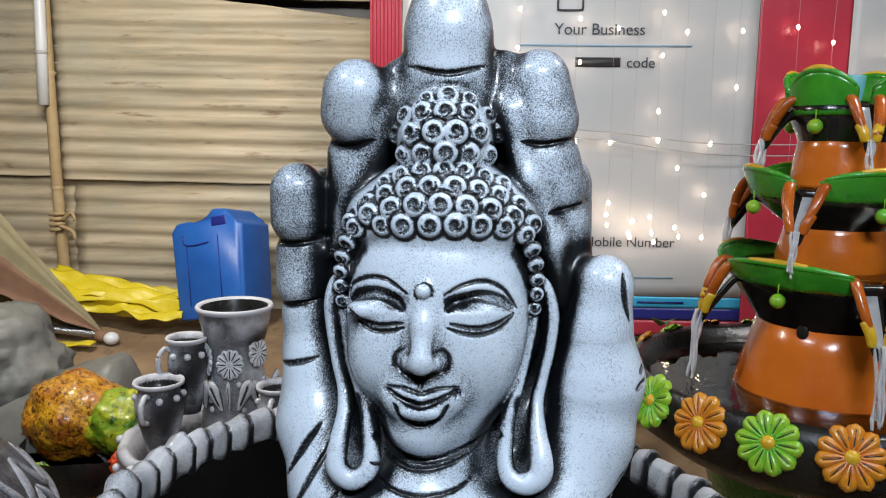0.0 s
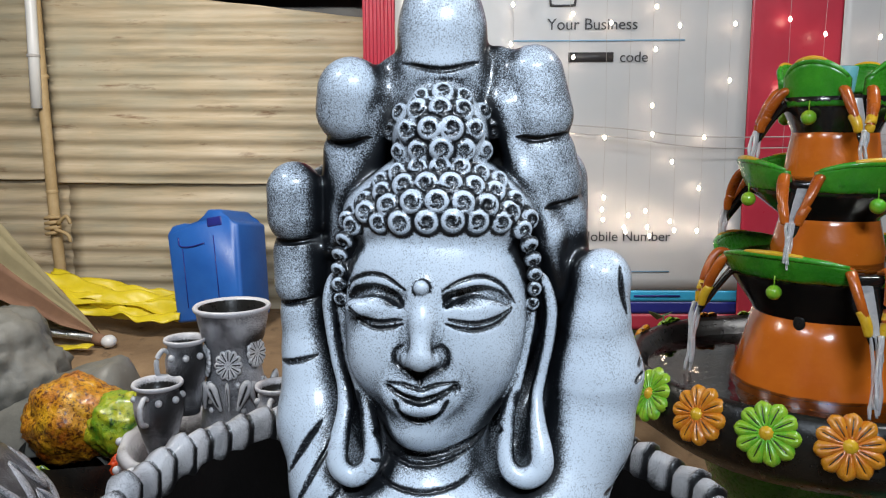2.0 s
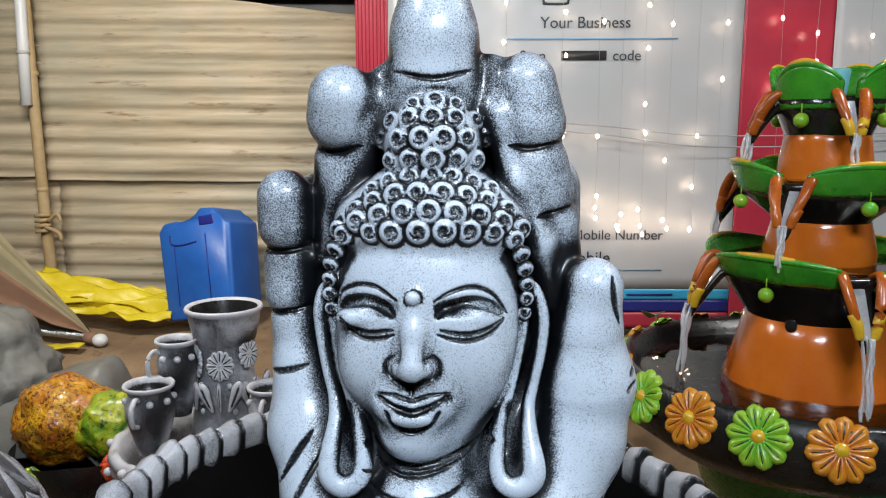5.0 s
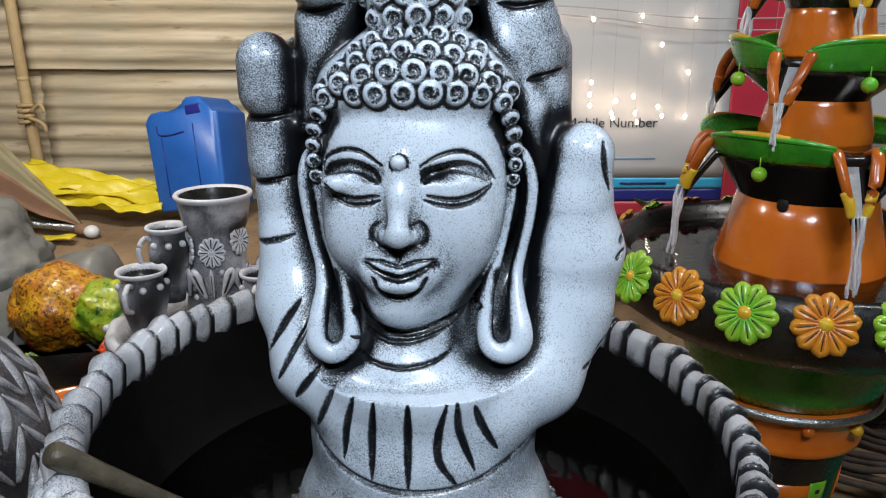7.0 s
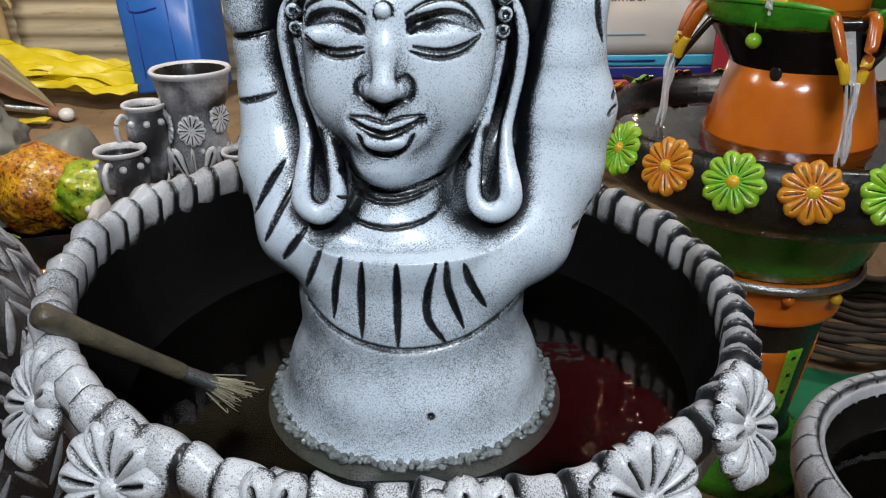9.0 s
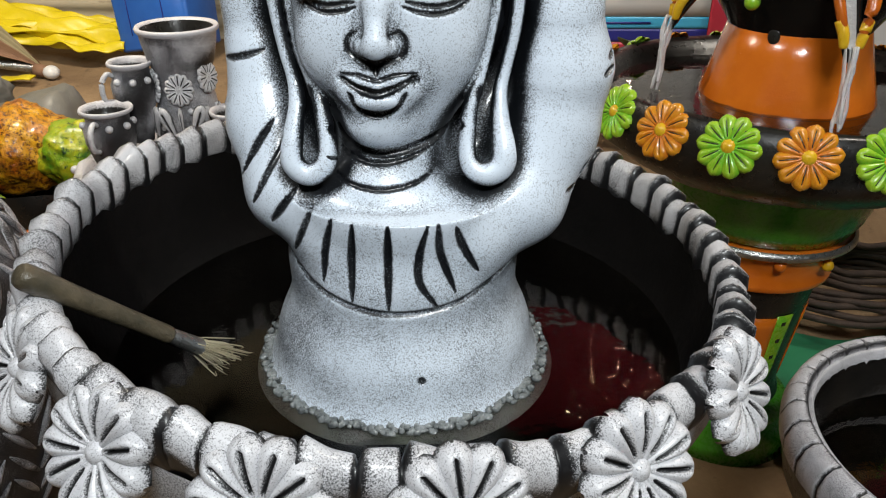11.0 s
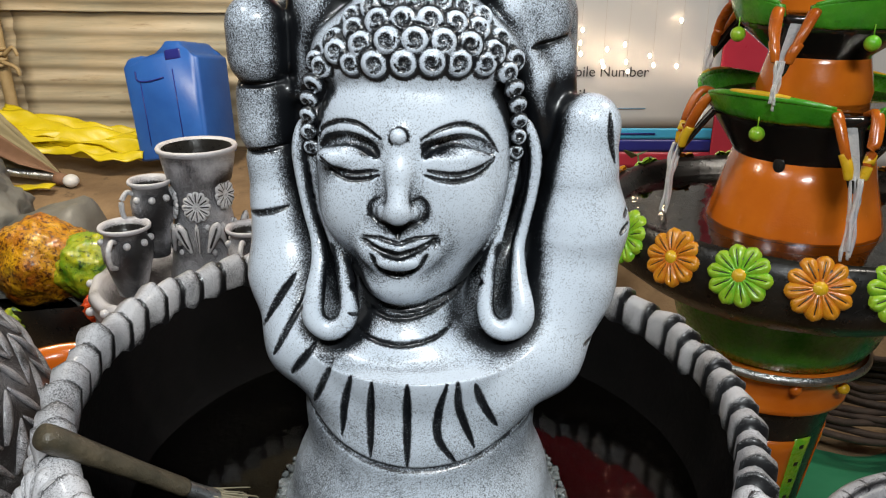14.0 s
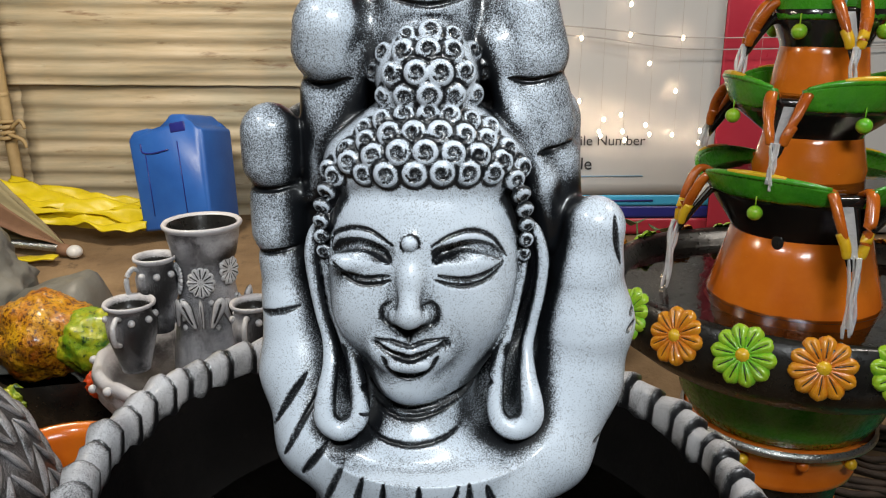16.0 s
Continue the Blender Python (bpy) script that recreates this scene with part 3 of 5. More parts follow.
# ears with long open lobes
for chain, hole in (
    ([(-0.098, 0.704, 0.643, 0.004), (-0.106, 0.702, 0.636, 0.0050), (-0.1100, 0.700, 0.618, 0.0054), (-0.1085, 0.699, 0.595, 0.0052), (-0.1035, 0.697, 0.565, 0.0052), (-0.0970, 0.692, 0.540, 0.0055), (-0.0945, 0.680, 0.520, 0.0068), (-0.0985, 0.668, 0.495, 0.0085), (-0.0985, 0.662, 0.477, 0.0092), (-0.0860, 0.660, 0.4670, 0.0088), (-0.0720, 0.662, 0.475, 0.0085), (-0.0690, 0.668, 0.492, 0.0078), (-0.0740, 0.678, 0.520, 0.0066), (-0.0820, 0.688, 0.545, 0.0056), (-0.0910, 0.695, 0.566, 0.0046), (-0.0965, 0.698, 0.600, 0.0042), (-0.1000, 0.700, 0.630, 0.0040)], ((-0.0840, 0.512), (-0.0840, 0.484))),
    ([(0.074, 0.704, 0.643, 0.004), (0.084, 0.702, 0.636, 0.0052), (0.0915, 0.700, 0.612, 0.0058), (0.0895, 0.699, 0.582, 0.0056), (0.0835, 0.696, 0.553, 0.0052), (0.0785, 0.690, 0.532, 0.0058), (0.0785, 0.678, 0.510, 0.0076), (0.0815, 0.666, 0.488, 0.0096), (0.0800, 0.662, 0.474, 0.0100), (0.0680, 0.660, 0.4670, 0.0092), (0.0550, 0.662, 0.472, 0.0080), (0.0500, 0.668, 0.488, 0.0070), (0.0520, 0.678, 0.515, 0.0066), (0.0585, 0.688, 0.540, 0.0058), (0.0660, 0.695, 0.566, 0.0048), (0.0730, 0.698, 0.600, 0.0045), (0.0755, 0.700, 0.630, 0.0040)], ((0.0635, 0.512), (0.0640, 0.484))),
):
    s.rods([tuple(float(c) for c in q) for q in smooth_path(chain, 4)], 0.003)
    (hx, hz), (lx, lz) = hole
    s.rods([(hx, 0.668, hz + 0.014, 0.0035), (hx, 0.668, hz, 0.0058), (lx, 0.664, lz, 0.0072)], 0.002, True)
    s.rods([(hx, 0.680, hz + 0.014, 0.0035), (hx, 0.680, hz, 0.0058), (lx, 0.676, lz, 0.0072)], 0.002, True)
    for q in range(24):
        f = q / 23
        for y in (0.664, 0.672, 0.680, 0.688):
            s.lines.append((hx + (lx - hx) * f, y, hz + 0.022 + (lz - hz - 0.022) * f, 0.0050 + 0.0022 * f, 1.0))
    # black line that parts the lobe from the palm
    for a, b in zip(chain[7:11], chain[8:12]):
        for q in range(8):
            x, z = a[0] + (b[0] - a[0]) * q / 8, a[2] + (b[2] - a[2]) * q / 8
            dx, dz = x - lx, z - lz - 0.004
            n = math.hypot(dx, dz)
            s.lines.append((x + dx / n * 0.0115, 0.668, z + dz / n * 0.0115, 0.0034, 0.9))
for chain in ([(-0.096, 0.716, 0.645, 0.011), (-0.094, 0.713, 0.585, 0.011), (-0.082, 0.706, 0.545, 0.009)], [(0.068, 0.716, 0.645, 0.011), (0.070, 0.713, 0.585, 0.011), (0.058, 0.706, 0.545, 0.009)]):
    s.rods(chain, 0.006)
# foot of the neck
s.egg((-0.018, 0.690, 0.440), (0.066, 0.044, 0.028), 0.012)
# eye sockets, lids
for c, w in ((-0.0645, 0.0265), (0.0240, 0.0275)):
    s.egg((c, 0.652, 0.6310), (w * 1.04, 0.0085, 0.0070), 0.006, True)
    s.egg((c, 0.6715, 0.6185), (w * 1.0, 0.0140, 0.0105), 0.003)
    s.lines += [(c + w * 0.98 * q / 10, 0.6535 + 0.008 * (q / 10) ** 2, 0.6300 - 0.006 * (q / 10) ** 2, 0.0040, 0.85) for q in range(-10, 11)]
# nose
s.rods([(-0.0225, 0.655, 0.640, 0.0055), (-0.0230, 0.648, 0.612, 0.0072), (-0.0240, 0.6395, 0.585, 0.0092)], 0.010)
s.egg((-0.0240, 0.6415, 0.5790), (0.0112, 0.0105, 0.0090), 0.006)
s.egg((-0.0350, 0.6495, 0.5790), (0.0062, 0.0085, 0.0072), 0.005)
s.egg((-0.0125, 0.6495, 0.5790), (0.0062, 0.0085, 0.0072), 0.005)
# mouth
s.egg((-0.0235, 0.6575, 0.544), (0.034, 0.013, 0.021), 0.014)
s.rods([(-0.0520, 0.6545, 0.5550, 0.0022), (-0.0365, 0.6475, 0.5515, 0.0036), (-0.0240, 0.6455, 0.5480, 0.0038), (-0.0115, 0.6475, 0.5515, 0.0036), (0.0060, 0.6545, 0.5555, 0.0022)], 0.003)
s.egg((-0.0240, 0.6495, 0.5360), (0.0210, 0.0110, 0.0082), 0.003)
for x in (-0.0525, 0.0060):
    s.egg((x, 0.645, 0.5525), (0.004, 0.009, 0.005), 0.004, True)
# bead between the brows
s.egg((-0.0230, 0.6475, 0.6405), (0.0066, 0.0055, 0.0066), 0.001)

# curls of the hair: staggered rows over the skull and the knot, then down the temples
n_curl, wanted = 0, []


def curl_row(mid, z, gap, count, fall, size, c, r):
    """Curls side by side round an egg; the row falls away from its middle."""
    for i in range(count):
        k = i - (count - 1) / 2
        f = 2 * k / max(count - 1, 1)
        x, h = mid + gap * k * (1 - 0.06 * f * f), z - fall * f * f
        y = s.front(x, h)
        rest = 1 - ((x - c[0]) / r[0]) ** 2 - ((h - c[2]) / r[2]) ** 2
        deep = c[1] - r[1] * math.sqrt(max(rest, 0.02))
        g = random.Random(int(abs(x) * 90000) + count)
        wanted.append((x + g.uniform(-0.0008, 0.0008), h + g.uniform(-0.0008, 0.0008), size * (1 - 0.12 * f * f) * g.uniform(0.95, 1.06), deep if y is None or abs(y - deep) > 0.02 else y))


SKULL, KNOT = ((-0.010, 0.715, 0.703), (0.0880, 0.057, 0.055)), ((-0.008, 0.716, 0.766), (0.0440, 0.047, 0.045))
curl_row(-0.008, 0.6955, 0.0222, 6, 0.0015, 0.0112, *SKULL)
curl_row(-0.0095, 0.7125, 0.0215, 9, 0.020, 0.0112, *SKULL)
curl_row(-0.0085, 0.7275, 0.0200, 8, 0.017, 0.0108, *SKULL)
curl_row(-0.008, 0.7405, 0.0182, 7, 0.012, 0.0098, *SKULL)
for mid, z, count, size in ((-0.006, 0.7550, 5, 0.0108), (-0.007, 0.7725, 6, 0.0112), (-0.007, 0.7890, 5, 0.0106), (-0.006, 0.8030, 3, 0.0096)):
    curl_row(mid, z, 0.0196, count, 0.002, size, *KNOT)
for side in (-1, 1):
    for i in range(6):
        x = (-0.0850, -0.0925, -0.0970, -0.0990, -0.0995, -0.0985)[i] if side < 0 else (0.0640, 0.0700, 0.0735, 0.0752, 0.0755, 0.0745)[i]
        wanted.append((x, 0.6890 - 0.0135 * i - (0.004 if side > 0 else 0), 0.0096 - 0.0006 * i, 0.682 + 0.0022 * i))
for x, z, size, y in wanted:
    s.curl(x, z, size, n_curl, y)
    n_curl += 1
# edge of the jaw, cut free of the neck and coloured dark as its shade
s.groove([(-0.066, 0.5060), (-0.050, 0.4930), (-0.0225, 0.4845), (0.006, 0.4870), (0.030, 0.4960), (0.046, 0.5080)], 0.0030, 0.0010, 0.004, 0.75)
# lines of the face
s.groove([(-0.0890, 0.6235), (-0.0800, 0.6315), (-0.0640, 0.6350), (-0.0500, 0.6320), (-0.0400, 0.6240)], 0.0030, 0.0006, 0.004, 0.9)
s.groove([(-0.0030, 0.6240), (0.0080, 0.6320), (0.0240, 0.6350), (0.0420, 0.6305), (0.0545, 0.6215)], 0.0030, 0.0006, 0.004, 0.9)
s.groove([(-0.0905, 0.628), (-0.0870, 0.6395), (-0.0710, 0.6480), (-0.0540, 0.6475), (-0.0365, 0.6370)], 0.0012)
s.groove([(-0.0055, 0.6370), (0.0100, 0.6450), (0.0280, 0.6480), (0.0450, 0.6400), (0.0575, 0.6220)], 0.0012)
s.groove([(-0.0890, 0.6215), (-0.0780, 0.6125), (-0.0640, 0.6085), (-0.0480, 0.6105), (-0.0400, 0.6120)], 0.0013)
s.groove([(-0.0870, 0.6170), (-0.0770, 0.6080), (-0.0640, 0.6035), (-0.0490, 0.6050), (-0.0390, 0.6085)], 0.0013)
s.groove([(0.0000, 0.6130), (0.0110, 0.6100), (0.0260, 0.6085), (0.0420, 0.6120), (0.0540, 0.6180)], 0.0013)
s.groove([(-0.0020, 0.6090), (0.0110, 0.6045), (0.0260, 0.6030), (0.0420, 0.6070), (0.0540, 0.6160)], 0.0013)
s.groove([(-0.0390, 0.5900), (-0.0450, 0.5850), (-0.0462, 0.5760), (-0.0400, 0.5695)], 0.0012)
s.groove([(-0.0135, 0.5880), (-0.0050, 0.5890), (-0.0010, 0.5815), (-0.0030, 0.5730), (-0.0080, 0.5695)], 0.0013)
s.groove([(-0.0380, 0.5690), (-0.0300, 0.5672), (-0.0240, 0.5650), (-0.0170, 0.5672), (-0.0090, 0.5690)], 0.0014)
s.groove([(-0.0245, 0.5650), (-0.0245, 0.5560)], 0.0016)
s.groove([(-0.0530, 0.5535), (-0.0390, 0.5465), (-0.0240, 0.5425), (-0.0090, 0.5465), (0.0070, 0.5540)], 0.0028)
s.groove([(-0.0470, 0.5420), (-0.0400, 0.5300), (-0.0240, 0.5240), (-0.0090, 0.5300), (-0.0005, 0.5420)], 0.0026, 0.0010)
s.groove([(-0.0530, 0.5570), (-0.0380, 0.5565), (-0.0240, 0.5530), (-0.0100, 0.5565), (0.0070, 0.5575)], 0.0012)
for i in range(14):
    t = 2 * math.pi * i / 14
    s.lines.append((-0.0230 + 0.0073 * math.cos(t), 0.649, 0.6405 + 0.0073 * math.sin(t), 0.0015, 1.0))
for z, w in ((0.4755, 0.044), (0.4565, 0.047)):
    s.groove([(-0.024 - w, z + 0.009), (-0.024 - w * 0.6, z + 0.003), (-0.024, z), (-0.024 + w * 0.6, z + 0.003), (-0.024 + w, z + 0.009)], 0.0019)
# creases of the fingers
for line in (
    [(-0.169, 0.668), (-0.150, 0.667), (-0.128, 0.670)], [(-0.167, 0.606), (-0.148, 0.609), (-0.127, 0.613)], [(-0.166, 0.549), (-0.148, 0.553), (-0.127, 0.559)],
    [(-0.115, 0.762), (-0.095, 0.760), (-0.072, 0.765)], [(-0.042, 0.830), (-0.006, 0.823), (0.028, 0.831)],
    [(0.060, 0.765), (0.080, 0.763), (0.106, 0.768)], [(0.086, 0.701), (0.100, 0.704), (0.118, 0.709)],
    [(0.152, 0.650), (0.1535, 0.630), (0.160, 0.607)], [(0.178, 0.562), (0.172, 0.558)], [(0.178, 0.550), (0.168, 0.545)],
    [(0.168, 0.470), (0.158, 0.462), (0.152, 0.452)], [(0.160, 0.452), (0.150, 0.446), (0.140, 0.446)], [(0.166, 0.458), (0.160, 0.446)],
):
    s.groove(line, 0.0021, 0.0006)
# cuts that fan out below the neck
for line in (
    [(-0.120, 0.503), (-0.135, 0.482), (-0.153, 0.452)], [(-0.108, 0.488), (-0.124, 0.463), (-0.140, 0.434)], [(-0.099, 0.452), (-0.111, 0.437), (-0.123, 0.420)],
    [(-0.083, 0.443), (-0.093, 0.420), (-0.103, 0.396)], [(-0.065, 0.440), (-0.072, 0.410), (-0.076, 0.376)], [(-0.047, 0.438), (-0.049, 0.405), (-0.050, 0.364)],
    [(-0.017, 0.440), (-0.0175, 0.405), (-0.018, 0.358)], [(0.016, 0.438), (0.009, 0.410), (0.009, 0.385), (0.024, 0.360)], [(0.025, 0.440), (0.027, 0.410), (0.040, 0.372)], [(0.040, 0.434), (0.046, 0.415), (0.060, 0.388)],
):
    s.groove(line, 0.0023, 0.0006)
s.groove([(-0.118, 0.392), (-0.080, 0.366), (-0.020, 0.354), (0.050, 0.362), (0.108, 0.394)], 0.0022, 0.0004, 0.003, 0.55)
s.groove([(0.010, 0.294), (0.0105, 0.2925)], 0.0022, 0.001)

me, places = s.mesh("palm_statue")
at = me.attributes.new("wash_and_shade", "FLOAT", "POINT")
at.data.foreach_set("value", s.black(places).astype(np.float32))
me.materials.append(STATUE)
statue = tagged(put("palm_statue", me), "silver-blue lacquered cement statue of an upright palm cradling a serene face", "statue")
del s

# ---- the silver basin round the statue ----
BASIN = Matrix.Translation((-0.015, 0.747, 0.369)) @ Matrix.Rotation(radians(4.0), 4, "Y") @ Matrix.Rotation(radians(2.3), 4, "X")
basin = thing("fountain_basin", "round silver and black cement basin with a scalloped rim and flowers", "basin", BASIN)


LUMPS = 62


def lump_phase(t):
    return (t * LUMPS / (2 * math.pi) + 0.45 * noise.noise(Vector((math.cos(t) * 3, math.sin(t) * 3, 0))) + 0.2 * noise.noise(Vector((math.cos(t) * 9, math.sin(t) * 9, 7)))) % 1


def rim_lump(t, i):
    """Overlapping tongues: each rises steeply out of a narrow cut and slopes away to the next."""
    ph = lump_phase(t)
    lump = min(1, ph / 0.16) ** 0.6 * (1 - 0.42 * ph) * min(1, (1 - ph) / 0.05)
    amp = 0.95 + 0.55 * noise.noise(Vector((math.cos(t) * 8, math.sin(t) * 8, 4)))
    top = (0, 0.3, 0.9, 1, 1, 1, 0.95, 0.8, 0.5, 0.2)[i]
    wave = 0.012 * noise.noise(Vector((math.cos(t) * 14, math.sin(t) * 14, 2 + i * 0.2)))
    return 1 + (0.030 * lump * amp * (1 if i > 5 else -0.25 if i < 3 else 0.15)) * top + wave, 0.020 * lump * amp * top


rim_profile = [(0.319, -0.030), (0.317, -0.018), (0.317, -0.006), (0.320, 0.000), (0.326, 0.004), (0.332, 0.003), (0.337, -0.004), (0.340, -0.014), (0.338, -0.028), (0.334, -0.040)]
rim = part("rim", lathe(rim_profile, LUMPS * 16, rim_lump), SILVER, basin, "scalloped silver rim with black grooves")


# dark in the cuts between tongues, along the low edges and in random patches
def rim_darkness(p):
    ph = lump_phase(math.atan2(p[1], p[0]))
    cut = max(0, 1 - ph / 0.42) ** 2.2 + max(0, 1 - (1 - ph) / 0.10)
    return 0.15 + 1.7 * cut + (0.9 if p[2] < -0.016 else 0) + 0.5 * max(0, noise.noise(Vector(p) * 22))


darken_by(rim.data, rim_darkness)
part("inner_wall", lathe([(0.3185, -0.020), (0.312, -0.06), (0.298, -0.11), (0.27, -0.165), (0.20, -0.200), (0.0005, -0.205)], 96), BLACK_DULL, basin, "glossy black inside")
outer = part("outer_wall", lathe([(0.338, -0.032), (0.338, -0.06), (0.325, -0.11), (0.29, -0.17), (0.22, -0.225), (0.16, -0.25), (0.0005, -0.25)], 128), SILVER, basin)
# darker towards the bottom
darken_by(outer.data, lambda p: 0.2 + max(0, -p[2] - 0.04) * 4)
part("pedestal", lathe([(0.15, -0.245), (0.12, -0.30), (0.10, -0.42), (0.12, -0.56), (0.17, -0.72), (0.19, -0.80), (0.0005, -0.80)], 64), CEMENT, basin, "dark cement pedestal")


def petal_form(length, width, height, n=14, m=14):
    """One long rounded petal with a cut down its middle, pointing along +x from the flower's heart."""
    verts, faces = [], []
    for i in range(n + 1):
        u = i / n
        w = width * (0.24 + 0.76 * min(u / 0.68, 1) ** 0.9) * math.sqrt(max(1 - max(0, (u - 0.68) / 0.32) ** 2, 0.02))
        for j in range(m + 1):
            v = 2 * j / m - 1
            z = height * (1 - abs(v) ** 2.6) ** 0.6 * (0.50 + 0.55 * math.sin(math.pi * min(u * 0.72 + 0.05, 1))) * (1 - max(0, (u - 0.8) / 0.2) ** 2 * 0.55) - 0.5 * height * math.exp(-((v / 0.13) ** 2)) * (1 if 0.16 < u < 0.80 else 0)
            verts.append((length * (0.12 + 0.88 * u), w * v, z))
    for i in range(n):
        for j in range(m):
            a = i * (m + 1) + j
            faces.append((a, a + m + 1, a + m + 2, a + 1))
    return verts, faces


def petal_mesh(name, length, width, height, mat, washed_in=True):
    me = mesh_of(name, *petal_form(length, width, height), mat)
    if washed_in:
        darken_by(me, lambda p: 1.5 * math.exp(-((p[1] / (width * 0.12)) ** 2)) * (1 if length * 0.25 < p[0] < length * 0.82 else 0.1) + 1.0 * max(0, 1 - p[2] / (height * 0.30)) + 0.04)
    return me


def flower(parent, m, petals, heart_vf, heart_mat, count, name="flower", label="", alternate=None, turn=0.0):
    hub = part(name, heart_vf, heart_mat, parent, label, m)
    for i in range(count):
        me = petals if not alternate or i % 2 == 0 else alternate
        put("petal", me, hub, m=Matrix.Rotation(2 * math.pi * i / count + turn, 4, "Z") @ Matrix.Rotation(radians(-4), 4, "Y"))
    return hub


silver_petal = petal_mesh("petal", 0.051, 0.0140, 0.0165, SILVER)
heart = blob(0.0115, 0.0115, 0.0165, 16, 10)
for k in range(17):
    t = radians(-81 + 360 / 17 * k)
    near = math.sin(t) < -0.36
    out = Vector((math.cos(t), math.sin(t), 0.48 if near else 0.1)).normalized()
    side = Vector((-math.sin(t), math.cos(t), 0))
    over = out.cross(side)
    m = Matrix(((side.x, over.x, out.x), (side.y, over.y, out.y), (side.z, over.z, out.z))).to_4x4()
    f = flower(basin, Matrix.Translation((0.3475 * math.cos(t), 0.3475 * math.sin(t), -0.020 + 0.016 * math.cos(t) if near else -0.085)) @ m, silver_petal, heart, SILVER, 11, turn=0.3 * k)
    darken_by(f.data, lambda p: 0.1)

pond = tagged(part("basin_water", sheet(40, 40, lambda u, v: (lambda r, a: (-0.018 + r * math.cos(a), 0.747 + r * math.sin(a), 0.252 + 0.0006 * noise.noise(Vector((r * math.cos(a) * 40, r * math.sin(a) * 40, 0)))))(0.302 * v, -2 * math.pi * u)), WATER, None), "still dark water filling the silver basin", "water", kind="stuff")

# ragged crust of lime at the water line round the wrist
crust = []
rnd = random.Random(4)
for i in range(420):
    t = 2 * math.pi * i / 420 + rnd.uniform(-0.02, 0.02)
    r = 0.1400 + rnd.uniform(-0.004, 0.008)
    crust.append(moved(blob(rnd.uniform(0.002, 0.006), rnd.uniform(0.002, 0.005), rnd.uniform(0.0015, 0.004), 8, 6, 0.5, 2.0, i), pose(-0.008 + r * math.cos(t), 0.722 + r * math.sin(t), 0.2535, 0, 0, rnd.uniform(0, 360))))
tagged(part("foam_ring", joined(*crust), FOAM, None), "wet grey ring of foam and lime where the statue meets the water", "foam", kind="stuff")

# paint brush resting on the rim with its bristles in the water
brush = thing("paint_brush", "old paint brush with a paint-smeared wooden handle and splayed bristles", "brush")
a, b = Vector((-0.303, 0.572, 0.4185)), Vector((-0.176, 0.664, 0.272))
d = b - a
part("handle", tube([(*(a + d * t), r) for t, r in ((-0.015, 0.005), (0.0, 0.0125), (0.06, 0.0138), (0.2, 0.0122), (0.45, 0.0105), (0.62, 0.0102), (0.66, 0.0098))], 0.008, 14, 5, 0.8), WOOD, brush)
part("paint_blot", tube([(*(a + d * 0.56 + Vector((0, -0.004, 0.0075))), 0.0022), (*(a + d * 0.60 + Vector((0, -0.004, 0.0080))), 0.0030), (*(a + d * 0.65 + Vector((0, -0.004, 0.0076))), 0.0016)], 0.003, 8, 4), VERMILION, brush, "blot of vermilion paint")
part("ferrule", tube([(*(a + d * t), r) for t, r in ((0.64, 0.0088), (0.70, 0.0096), (0.80, 0.0108), (0.82, 0.0104))], 0.009, 14, 4, 0.75), METAL, brush, "dull tin ferrule")
hairs = []
for i in range(110):
    off = Vector((rnd.gauss(0, 0.006), rnd.gauss(0, 0.006), rnd.gauss(0, 0.0035)))
    end = a + d * rnd.uniform(0.90, 0.98) + off * rnd.uniform(0.8, 2.0) + Vector((0, 0, rnd.uniform(-0.004, 0.003)))
    hairs.append(tube([(*(a + d * 0.80 + off * 0.7), 0.0006), (*(a + d * 0.93 + off * 1.5), 0.0006), (*end, 0.0003)], 0.0005, 4, 2))
part("bristles", joined(*hairs), BRISTLE, brush, "matted pale bristles")

# ---- tiered fountain of orange cones and green leaf trays ----
FX, FY = 0.658, 1.40
tower = thing("tiered_fountain", "running fountain of orange cones, green leaves and a black flowered basin", "fountain", Matrix.Translation((FX, FY, 0.018)))
part("basin", lathe([(0.0005, 0.235), (0.20, 0.24), (0.27, 0.265), (0.305, 0.315), (0.318, 0.334), (0.330, 0.342), (0.342, 0.336), (0.350, 0.30), (0.340, 0.25), (0.280, 0.205), (0.210, 0.176), (0.19, 0.168)], 96, lambda t, i: (1 + 0.006 * noise.noise(Vector((math.cos(t) * 6, math.sin(t) * 6, i))), 0.002 * noise.noise(Vector((math.cos(t) * 9, math.sin(t) * 9, i))))), BLACK, tower, "black painted cement basin")
part("bowl_foot", lathe([(0.200, 0.174), (0.196, 0.150), (0.182, 0.105), (0.165, 0.075), (0.14, 0.07)], 80), GREEN, tower, "green painted underside")
part("collar", lathe([(0.155, 0.072), (0.170, 0.066), (0.172, 0.055), (0.158, 0.05), (0.154, 0.03), (0.138, 0.0), (0.148, -0.012), (0.148, -0.022), (0.138, -0.03), (0.12, -0.035)], 80), ORANGE, tower, "orange ringed collar")
part("collar_band", lathe([(0.1715, 0.070), (0.1775, 0.066), (0.1785, 0.058), (0.172, 0.053)], 80), METAL, tower, "grey metal band")
part("column", lathe([(0.13, -0.03), (0.122, -0.08), (0.108, -0.18), (0.098, -0.27), (0.098, -0.30), (0.104, -0.306), (0.098, -0.312), (0.106, -0.318), (0.098, -0.325), (0.108, -0.335)], 64), BLACK, tower, "black column")
